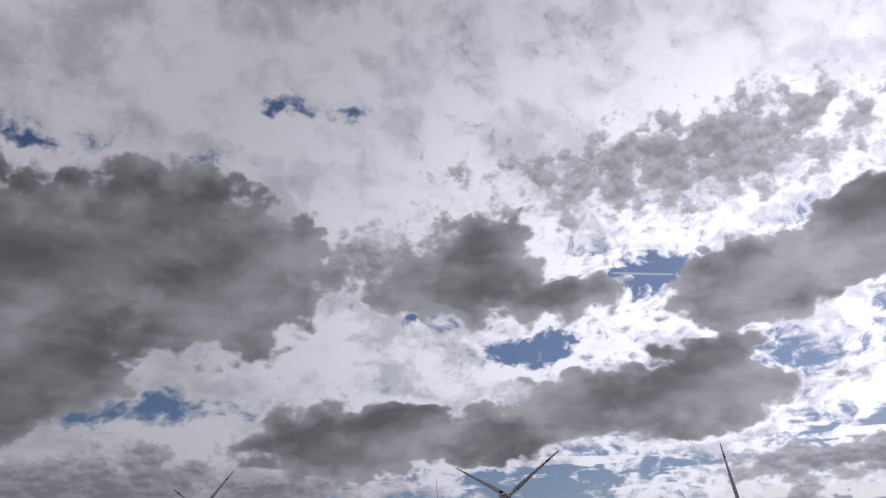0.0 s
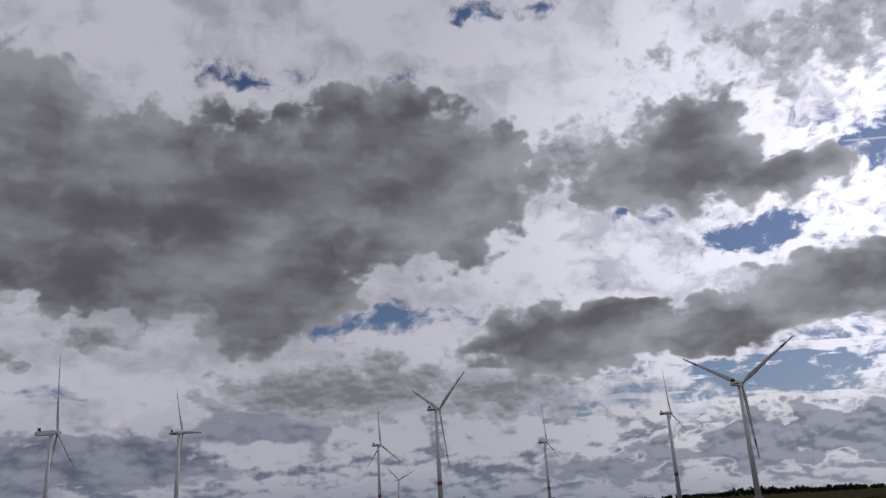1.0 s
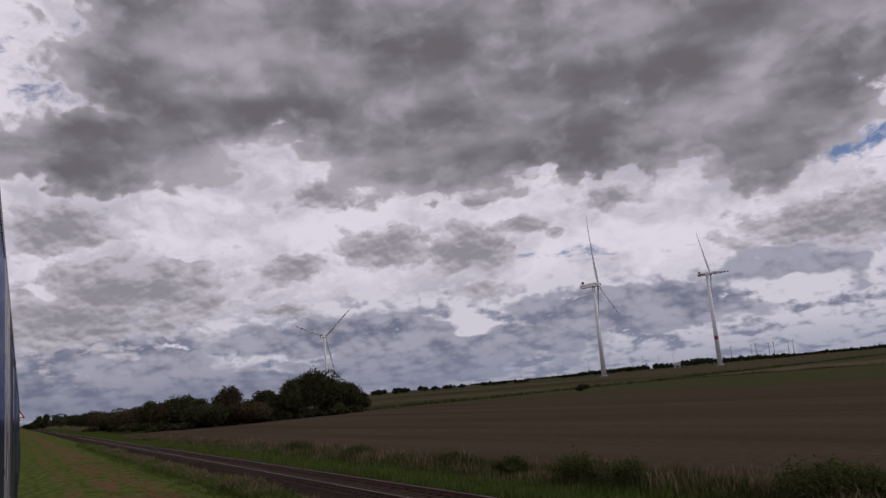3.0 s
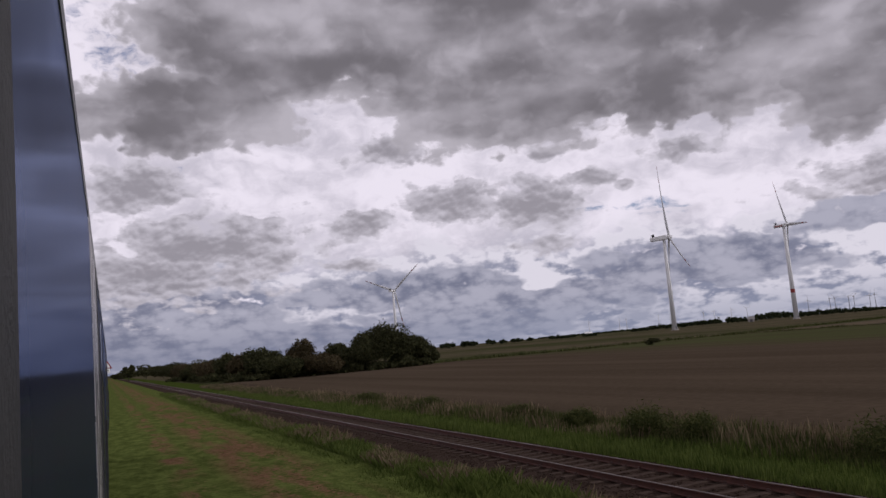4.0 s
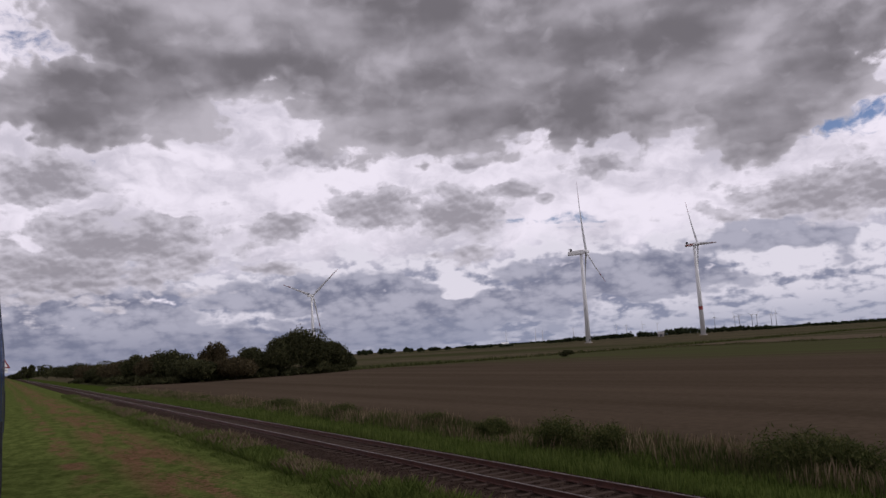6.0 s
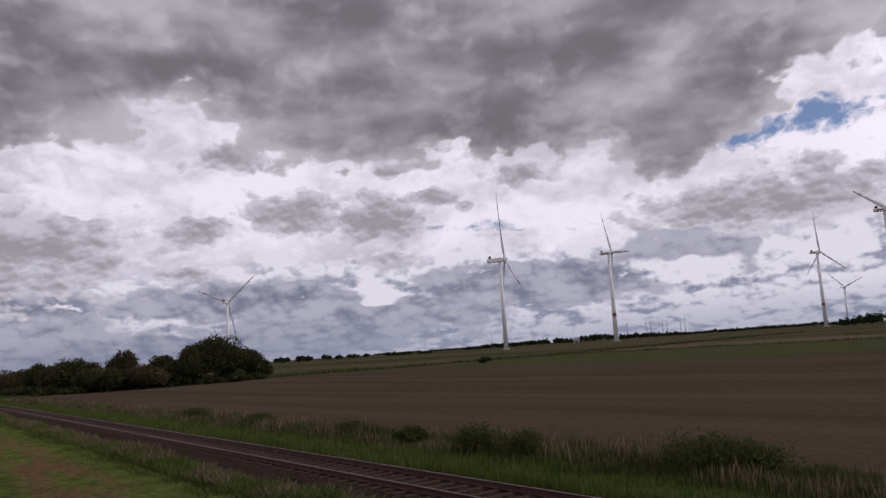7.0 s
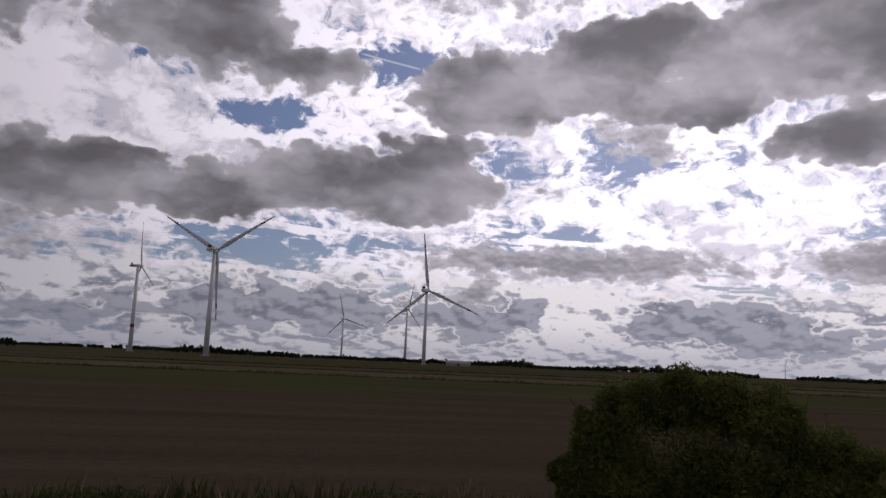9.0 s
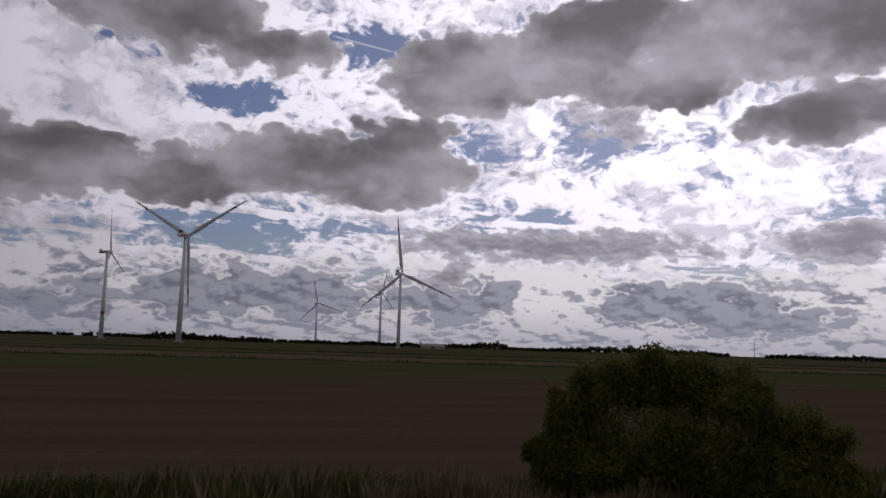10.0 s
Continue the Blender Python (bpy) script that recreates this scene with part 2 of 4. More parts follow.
# small scud: grey below, paler on its heaped tops
eased = W.vec("ADD", lay, W.vec("SCALE", warp, scale=0.07))
crisp = W.noise(eased, 6.0, 4.0, 0.52, dims="2D")
knobs = billow(eased, 10.0, 3.0, 0.5)
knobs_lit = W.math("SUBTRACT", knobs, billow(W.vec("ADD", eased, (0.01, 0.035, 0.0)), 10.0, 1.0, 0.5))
torn_scud = W.math("ADD", W.math("MINIMUM", scud, 0.75), W.math("ADD", W.math("MULTIPLY", knobs, 0.9), W.math("MULTIPLY", W.math("SUBTRACT", crisp, 0.5), 1.5)))
scud_cover = W.step(torn_scud, 0.16, 0.52)
scud_tone = W.math("ADD", W.math("MULTIPLY", W.math("MINIMUM", scud, 0.9), 0.55), W.math("ADD", W.math("MULTIPLY", knobs_lit, -0.7), W.math("MULTIPLY", W.math("SUBTRACT", crisp, 0.5), 0.7)))
scud_body = W.mix(W.step(scud_tone, -0.05, 0.62), (0.58, 0.565, 0.61), (0.285, 0.275, 0.30))
col = W.mix(W.math("MULTIPLY", scud_cover, 0.95), col, bright(scud_body, soft_gain))

# the grey clouds in front
# added grey cover high up, mostly out of view, to dim the land
unseen_cover = W.math("ADD", W.step(el, 36.0, 50.0, -0.9, 0.75), W.math("MULTIPLY", W.math("SUBTRACT", broad, 0.5), 1.5))
mass = W.math("SUBTRACT", W.math("MINIMUM", W.math("MULTIPLY", W.math("MAXIMUM", grey, unseen_cover), 1.5), 1.0), W.math("MULTIPLY", W.math("MAXIMUM", holes, 0.0), 0.9))
field = W.math("ADD", mass, W.math("MULTIPLY", W.math("SUBTRACT", fine, 0.5), 1.1))
field = W.math("ADD", field, W.math("ADD", W.math("MULTIPLY", heaps, 0.7), W.math("MULTIPLY", W.math("SUBTRACT", crisp, 0.5), 0.7)))
cover = W.step(field, 0.18, 0.46)
soft_tone = W.noise(W.vec("MULTIPLY", eased, (0.8, 1.25, 1.0)), 1.7, 3.0, 0.45, dims="2D")
depth = W.math("ADD", W.math("ADD", W.math("MULTIPLY", W.math("MINIMUM", field, 1.0), 0.62), W.math("MULTIPLY", W.math("SUBTRACT", soft_tone, 0.5), 1.7)), W.math("MULTIPLY", heaps_lit, -0.28))
body = W.mix(W.step(depth, 0.0, 1.0), (0.46, 0.445, 0.475), (0.160, 0.153, 0.164))
col = W.mix(cover, col, bright(body, soft_gain))
# a vapour trail across the blue
trail = W.split(W.vec("SUBTRACT", flat, (97.6, 21.25, 0.0)))
along = W.math("ADD", W.math("MULTIPLY", trail[0], 0.985), W.math("MULTIPLY", trail[1], -0.17))
across = W.math("ADD", W.math("MULTIPLY", trail[0], 0.17), W.math("MULTIPLY", trail[1], 0.985))
mark = W.math("MULTIPLY", W.step(W.math("ABSOLUTE", along), 2.5, 1.9), W.step(W.math("ABSOLUTE", across), 0.10, 0.02))
col = W.mix(W.math("MULTIPLY", mark, 0.6), col, (1.1, 1.1, 1.2))
# below the horizon the far land
col = W.mix(W.step(el, -0.3, -1.0), col, (0.03, 0.03, 0.022))
bg = WT.nodes.new("ShaderNodeBackground")
W.put(bg.inputs[0], col)
bg.inputs[1].default_value = 1.0
WT.links.new(bg.outputs[0], WT.nodes.new("ShaderNodeOutputWorld").inputs[0])

# materials ---------------------------------------------------------------
def material(name, rough=0.8, metal=0.0, spec=0.4):
    m = bpy.data.materials.new(name)
    m.use_nodes = True
    b = m.node_tree.nodes["Principled BSDF"]
    b.inputs["Roughness"].default_value, b.inputs["Metallic"].default_value = rough, metal
    b.inputs["Specular IOR Level"].default_value = spec
    return m, Nodes(m.node_tree), b


def place_of(n, kind="Object"):
    return n.tree.nodes.new("ShaderNodeTexCoord").outputs[kind]


def bump(n, b, height, strength=0.4, dist=0.05):
    k = n.tree.nodes.new("ShaderNodeBump")
    k.inputs["Strength"].default_value, k.inputs["Distance"].default_value = strength, dist
    n.put(k.inputs["Height"], height)
    n.put(b.inputs["Normal"], k.outputs[0])


def worn(name, dark, light, scale, rough=0.8, metal=0.0, relief=0.3, dist=0.02, spec=0.4, speckle=None):
    """Two colours mixed by noise at two scales, with a relief of the finer one."""
    m, n, b = material(name, rough, metal, spec)
    p = place_of(n)
    a, c = n.noise(p, scale, 6.0, 0.6), n.noise(p, scale * 9.0, 5.0, 0.6)
    f = n.step(n.math("ADD", n.math("MULTIPLY", a, 0.6), n.math("MULTIPLY", c, 0.4)), 0.32, 0.68)
    col = n.mix(f, dark, light)
    if speckle:
        col = n.mix(n.step(n.noise(p, scale * 30.0, 2.0), 0.62, 0.75), col, speckle)
    n.put(b.inputs["Base Color"], col)
    bump(n, b, c, relief, dist)
    return m


def leafy(name, dark, light, rough=0.6, through_light=0.3):
    """Foliage whose pieces differ one by one and in drifts."""
    m, n, b = material(name, rough, 0.0, 0.03)
    g = n.tree.nodes.new("ShaderNodeNewGeometry")
    p = place_of(n)
    f = n.math("ADD", n.math("MULTIPLY", g.outputs["Random Per Island"], 0.6), n.math("MULTIPLY", n.noise(p, 0.8, 3.0), 0.5))
    n.put(b.inputs["Base Color"], n.mix(n.step(f, 0.2, 0.9), dark, light))
    glow = n.tree.nodes.new("ShaderNodeBsdfTranslucent")
    n.put(glow.inputs["Color"], n.mix(n.step(f, 0.2, 0.9), dark, light))
    both = n.tree.nodes.new("ShaderNodeMixShader")
    both.inputs[0].default_value = through_light
    n.put(both.inputs[1], b.outputs[0])
    n.put(both.inputs[2], glow.outputs[0])
    n.put(n.tree.nodes["Material Output"].inputs[0], both.outputs[0])
    return m


def soil_material():
    m, n, b = material("field_soil", 1.0, 0.0, 0.0)
    p = place_of(n)
    x, y, z = n.split(p)
    far = n.math("ADD", x, n.math("MULTIPLY", n.math("SUBTRACT", n.noise(p, 0.02, 4.0), 0.5), 70.0))
    streak = n.noise(n.vec("MULTIPLY", p, (0.22, 0.010, 0.0)), 1.0, 4.0, 0.55)
    clod = n.noise(p, 2.2, 6.0, 0.7)
    soil = n.mix(n.step(n.math("ADD", n.math("MULTIPLY", clod, 0.5), n.math("MULTIPLY", streak, 0.5)), 0.32, 0.68), (0.050, 0.033, 0.027), (0.090, 0.061, 0.049))
    sprout = n.mix(streak, (0.038, 0.044, 0.016), (0.070, 0.078, 0.034))
    green = n.math("MULTIPLY", n.step(far, 62.0, 110.0), n.step(streak, 0.25, 0.62, 0.45, 0.95))
    green = n.math("MAXIMUM", green, 0.22)
    n.put(b.inputs["Base Color"], n.mix(green, soil, sprout))
    bump(n, b, clod, 0.6, 0.08)
    return m


def far_land_material():
    m, n, b = material("far_land", 1.0, 0.0, 0.0)
    p = place_of(n)
    x, y, z = n.split(p)
    strips = n.noise(n.vec("MULTIPLY", p, (0.010, 0.0016, 0.0)), 1.0, 3.0, 0.6)
    grain = n.noise(p, 0.12, 6.0, 0.65)
    col = n.mix(n.step(strips, 0.40, 0.56), (0.040, 0.048, 0.018), (0.092, 0.074, 0.048))
    col = n.mix(n.step(grain, 0.35, 0.75), col, (0.048, 0.044, 0.026))
    n.put(b.inputs["Base Color"], col)
    return m


def lineside_material():
    """Short grass with drifts of dry cuttings along the line."""
    m, n, b = material("mown_grass", 1.0, 0.0, 0.0)
    p = place_of(n)
    x, y, z = n.split(p)
    grain = n.noise(p, 6.0, 6.0, 0.7)
    drift = n.noise(n.vec("MULTIPLY", p, (0.9, 0.16, 1.0)), 1.0, 6.0, 0.66)
    tuft = n.noise(n.vec("MULTIPLY", p, (1.6, 0.7, 1.0)), 1.0, 5.0, 0.62)
    fleck = n.noise(p, 22.0, 3.0, 0.7)
    grass = n.mix(n.step(n.math("ADD", n.math("MULTIPLY", grain, 0.5), n.math("MULTIPLY", tuft, 0.5)), 0.36, 0.64), (0.042, 0.055, 0.014), (0.112, 0.138, 0.038))
    hay = n.mix(n.step(n.math("ADD", n.math("MULTIPLY", grain, 0.5), n.math("MULTIPLY", fleck, 0.5)), 0.36, 0.64), (0.066, 0.034, 0.020), (0.205, 0.115, 0.070))
    lane = n.math("ABSOLUTE", n.math("SUBTRACT", x, 5.0))
    lane2 = n.math("ABSOLUTE", n.math("SUBTRACT", x, 2.4))
    near = n.math("MAXIMUM", n.step(lane, 1.9, 0.6), n.math("MULTIPLY", n.step(lane2, 0.75, 0.2), n.step(n.noise(p, 0.35, 3.0), 0.40, 0.56)))
    ragged = n.math("ADD", n.math("MULTIPLY", drift, 0.62), n.math("MULTIPLY", grain, 0.38))
    band = n.math("MULTIPLY", near, n.step(ragged, 0.45, 0.55))
    n.put(b.inputs["Base Color"], n.mix(n.math("MULTIPLY", band, 0.95), grass, hay))
    bump(n, b, grain, 0.7, 0.06)
    return m


SOIL = soil_material()
FAR_LAND = far_land_material()
MOWN = lineside_material()
VERGE = worn("verge_earth", (0.026, 0.040, 0.008), (0.055, 0.074, 0.016), 1.5, 1.0, spec=0.0)
STUBBLE = worn("stubble", (0.070, 0.056, 0.038), (0.118, 0.094, 0.066), 0.05, 1.0, spec=0.0)
BALLAST = worn("ballast_stone", (0.024, 0.016, 0.013), (0.066, 0.047, 0.038), 3.0, 1.0, relief=0.8, dist=0.04, spec=0.0)
RUST = worn("rusty_rail_steel", (0.042, 0.014, 0.009), (0.088, 0.030, 0.019), 3.0, 0.75)
SHINE = worn("polished_rail_head", (0.15, 0.12, 0.11), (0.26, 0.22, 0.21), 2.0, 0.5, 1.0, relief=0.05)
SLEEPER = worn("weathered_sleeper_wood", (0.030, 0.020, 0.016), (0.078, 0.055, 0.044), 2.5, 1.0, spec=0.05)
IRON = worn("rail_fastening_iron", (0.045, 0.025, 0.020), (0.085, 0.045, 0.035), 20.0, 0.8)
TOWER = worn("tower_paint", (0.56, 0.57, 0.57), (0.66, 0.66, 0.66), 0.05, 0.5, relief=0.02)
NACELLE = worn("nacelle_grp", (0.58, 0.58, 0.58), (0.68, 0.68, 0.67), 0.3, 0.45, relief=0.02)
BLADE = worn("blade_grp", (0.50, 0.51, 0.52), (0.60, 0.60, 0.60), 0.15, 0.45, relief=0.02)
RED = worn("warning_red_paint", (0.17, 0.020, 0.018), (0.25, 0.032, 0.026), 0.4, 0.5, relief=0.02)
DARKBOX = worn("cooler_grille", (0.03, 0.03, 0.035), (0.07, 0.07, 0.075), 1.0, 0.6)
FAR_TOWER = worn("old_tower_paint", (0.22, 0.23, 0.25), (0.30, 0.31, 0.33), 0.05, 0.6, relief=0.02)
FOLIAGE = leafy("tree_leaf", (0.026, 0.030, 0.014), (0.070, 0.070, 0.032))
FOLIAGE_WARM = leafy("turning_leaf", (0.040, 0.033, 0.018), (0.094, 0.074, 0.040))
FAR_FOLIAGE = leafy("far_leaf", (0.020, 0.028, 0.014), (0.046, 0.056, 0.026))
SHRUB = leafy("shrub_leaf", (0.045, 0.058, 0.014), (0.165, 0.172, 0.050), through_light=0.35)
BARK = worn("bark", (0.030, 0.024, 0.018), (0.075, 0.060, 0.045), 4.0, 0.9)
GRASS = leafy("grass_blade", (0.044, 0.066, 0.014), (0.115, 0.145, 0.038), 0.7)
STRAW = leafy("dry_stalk", (0.085, 0.062, 0.038), (0.215, 0.165, 0.105), 0.8)
WEED = leafy("weed_leaf", (0.028, 0.038, 0.012), (0.090, 0.094, 0.034), 0.7)
STRIPE_BLUE = worn("blue_stripe_paint", (0.020, 0.055, 0.16), (0.028, 0.070, 0.20), 0.6, 0.2, relief=0.01, spec=0.6)
PALE_PAINT = worn("pale_coach_paint", (0.06, 0.06, 0.062), (0.085, 0.085, 0.085), 0.6, 0.35, relief=0.01, spec=0.01)
ROOF_GREY = worn("coach_roof_paint", (0.10, 0.10, 0.11), (0.16, 0.16, 0.17), 0.8, 0.5)
RUBBER = worn("black_rubber", (0.010, 0.010, 0.010), (0.025, 0.025, 0.025), 8.0, 0.7)
WHITE_PAINT = worn("white_paint", (0.66, 0.66, 0.65), (0.80, 0.80, 0.79), 2.0, 0.5, relief=0.05)
GALV = worn("galvanised_steel", (0.26, 0.27, 0.28), (0.40, 0.41, 0.42), 6.0, 0.45, 0.8, relief=0.05)
TILE = worn("pale_roofing", (0.17, 0.16, 0.155), (0.26, 0.25, 0.24), 0.2, 0.8)
WALLING = worn("farm_wall", (0.20, 0.18, 0.165), (0.31, 0.28, 0.26), 0.2, 0.85)


def glass_material():
    m, n, b = material("tinted_window_glass", 0.10, 0.0, 0.010)
    b.inputs["Base Color"].default_value = (0.010, 0.016, 0.034, 1)
    return m


GLASS = glass_material()


def lacquer(name, dark, light, sheen, rough):
    """Deep coach paint under a tinted clear coat."""
    m, n, b = material(name, 0.5, 0.0, 0.1)
    p = place_of(n)
    n.put(b.inputs["Base Color"], n.mix(n.noise(p, 1.5, 5.0, 0.6), dark, light))
    gloss = n.tree.nodes.new("ShaderNodeBsdfGlossy")
    gloss.inputs["Color"].default_value = (*sheen, 1.0)
    n.put(gloss.inputs["Roughness"], n.step(n.noise(p, 3.0, 4.0), 0.3, 0.7, rough * 0.7, rough * 1.3))
    both = n.tree.nodes.new("ShaderNodeMixShader")
    both.inputs[0].default_value = 0.6
    n.put(both.inputs[1], b.outputs[0])
    n.put(both.inputs[2], gloss.outputs[0])
    n.put(n.tree.nodes["Material Output"].inputs[0], both.outputs[0])
    return m


NAVY = lacquer("navy_coach_paint", (0.010, 0.015, 0.042), (0.016, 0.024, 0.060), (0.22, 0.27, 0.42), 0.10)
PILLAR = lacquer("silver_door_pillar", (0.20, 0.20, 0.21), (0.28, 0.28, 0.29), (0.58, 0.56, 0.56), 0.25)


# ways to build -----------------------------------------------------------
def thing(name, label, category, group="", at=(0, 0, 0), kind=""):
    ob = new(name)
    ob.empty_display_size = 0.2
    ob.location = at
    return tagged(ob, label, category, group, kind)


def solid(name, bm, mat, smooth=False):
    me = bpy.data.meshes.new(name)
    bmesh.ops.recalc_face_normals(bm, faces=bm.faces)
    bm.to_mesh(me)
    bm.free()
    me.materials.append(mat)
    if smooth:
        me.shade_smooth()
    return new(name, me)


def part(name, bm, mat, parent, label="", smooth=False):
    ob = solid(name, bm, mat, smooth)
    ob.parent = parent
    return tagged(ob, label)


def raw(name, verts, faces, mat, parent=None, smooth=False):
    """A mesh from arrays of corners and of triangles or quads."""
    me = bpy.data.meshes.new(name)
    verts, faces = np.asarray(verts, np.float32), np.asarray(faces, np.int32)
    k = faces.shape[1]
    me.vertices.add(len(verts))
    me.vertices.foreach_set("co", verts.ravel())
    me.loops.add(faces.size)
    me.loops.foreach_set("vertex_index", faces.ravel())
    me.polygons.add(len(faces))
    me.polygons.foreach_set("loop_start", np.arange(0, faces.size, k, dtype=np.int32))
    me.update(calc_edges=True)
    me.materials.append(mat)
    if smooth:
        me.shade_smooth()
    ob = new(name, me)
    ob.parent = parent
    return ob


def box(bm, lo, hi, bevel=0.0):
    r = bmesh.ops.create_cube(bm, size=1.0)
    lo, hi = Vector(lo), Vector(hi)
    for v in r["verts"]:
        v.co = Vector([(lo[i] + hi[i]) / 2 + v.co[i] * (hi[i] - lo[i]) for i in range(3)])
    if bevel:
        es = list({e for v in r["verts"] for e in v.link_edges})
        bmesh.ops.bevel(bm, geom=es, offset=bevel, segments=2, affect="EDGES")
    return bm


def tube(bm, a, b, ra, rb, n=10, cap=True):
    """A tapered round bar from a to b."""
    a, b = Vector(a), Vector(b)
    m = Matrix.Translation((a + b) / 2) @ (b - a).to_track_quat("Z", "Y").to_matrix().to_4x4()
    bmesh.ops.create_cone(bm, cap_ends=cap, segments=n, radius1=ra, radius2=rb, depth=(b - a).length, matrix=m)
    return bm


def swept(profile, y0, y1):
    """A bmesh of a closed outline in x and z drawn along y."""
    bm = bmesh.new()
    a = [bm.verts.new((x, y0, z)) for x, z in profile]
    b = [bm.verts.new((x, y1, z)) for x, z in profile]
    n = len(profile)
    for i in range(n):
        bm.faces.new((a[i], a[(i + 1) % n], b[(i + 1) % n], b[i]))
    bm.faces.new(a)
    bm.faces.new(b[::-1])
    return bm


RNG = np.random.default_rng(7)


def leaves(centres, size, slim=0.5):
    """Small bent leaf shapes at the centres, turned at random: corners and triangles."""
    n = len(centres)
    a = RNG.normal(size=(n, 3))
    a /= np.linalg.norm(a, axis=1)[:, None]
    b = np.cross(a, RNG.normal(size=(n, 3)))
    b /= np.linalg.norm(b, axis=1)[:, None]
    s = (size * RNG.uniform(0.6, 1.4, n))[:, None]
    v = np.stack([centres - a * s, centres + b * s * slim, centres + a * s, centres - b * s * slim], 1).reshape(-1, 3)
    q = np.arange(n)[:, None] * 4
    return v, np.concatenate([q + [0, 1, 2], q + [0, 2, 3]])


def crown_points(count, rx, ry, rz, lumps, fill=0.55):
    """Points in lumps spread over an uneven crown, denser towards the outside of each lump."""
    c = RNG.normal(size=(lumps, 3))
    c /= np.linalg.norm(c, axis=1)[:, None]
    c *= RNG.uniform(0.25, 0.85, lumps)[:, None]
    c[:, 2] = np.abs(c[:, 2]) * 1.0 - 0.25
    r = RNG.uniform(0.26, 0.48, lumps)
    k = RNG.integers(0, lumps, count)
    d = RNG.normal(size=(count, 3))
    d /= np.linalg.norm(d, axis=1)[:, None]
    rad = RNG.uniform(fill, 1.0, count) ** 0.6
    p = c[k] + d * (r[k] * rad)[:, None]
    return p * [rx, ry, rz]


def tree(name, at, height, spread, label, leaf=0.35, count=3500, mat=None, lumps=18, stem=True, group="", category="tree", low=0.25, ragged=0.0, slim=0.5):
    t = thing(name, label, category, group, at)
    if stem:
        bm = bmesh.new()
        h0 = height * 0.45
        lean = Vector((RNG.uniform(-0.06, 0.06) * height, RNG.uniform(-0.06, 0.06) * height, h0))
        tube(bm, (0, 0, -0.1), lean, height * 0.028, height * 0.017, 8)
        for i in range(6):
            a = i * 1.05 + RNG.uniform(-0.3, 0.3)
            f = RNG.uniform(0.45, 1.0)
            tip = lean * f + Vector((math.cos(a) * spread * 0.6, math.sin(a) * spread * 0.6, height * RNG.uniform(0.2, 0.4)))
            tube(bm, lean * f, tip, height * 0.012, height * 0.003, 5)
        part("trunk", bm, BARK, t)
    p = crown_points(count, spread, spread, height * (1 - low) * 0.62, lumps)
    p[:, 2] += height * (low + (1 - low) * 0.45)
    p += RNG.normal(size=p.shape) * ragged * height
    p[:, 2] = np.clip(p[:, 2], 0.05, None)
    v, f = leaves(p, leaf, slim)
    raw("crown", v, f, mat or FOLIAGE, t)
    return t


def blades(xy, z0, height, width, lean=0.35):
    """Bent blades of grass: two triangles each, a wide foot and a drooping tip."""
    n = len(xy)
    a = RNG.uniform(0, 2 * np.pi, n)
    wave = np.sin(xy[:, 0] * 1.7 + np.sin(xy[:, 1] * 0.9) * 1.6) * np.sin(xy[:, 1] * 1.15 + np.sin(xy[:, 0] * 2.1)) + 0.6 * np.sin(xy[:, 1] * 0.37 + 1.3)
    h = height * RNG.uniform(0.35, 1.15, n) * (0.78 + 0.24 * wave)
    w = width * RNG.uniform(0.6, 1.4, n)
    d = np.stack([np.cos(a), np.sin(a)], 1)
    s = np.stack([-d[:, 1], d[:, 0]], 1)
    k = (lean * RNG.uniform(0.1, 1.0, n) * h)[:, None]
    z0 = np.broadcast_to(z0, n)
    foot = np.c_[xy - s * w[:, None], z0]
    foot2 = np.c_[xy + s * w[:, None], z0]
    mid = np.c_[xy + d * k * 0.35, z0 + h * 0.6]
    tip = np.c_[xy + d * k, z0 + h]
    v = np.stack([foot, foot2, mid + np.c_[s * w[:, None] * 0.6, np.zeros(n)], tip], 1).reshape(-1, 3)
    q = np.arange(n)[:, None] * 4
    return v, np.concatenate([q + [0, 1, 2], q + [0, 2, 3]])


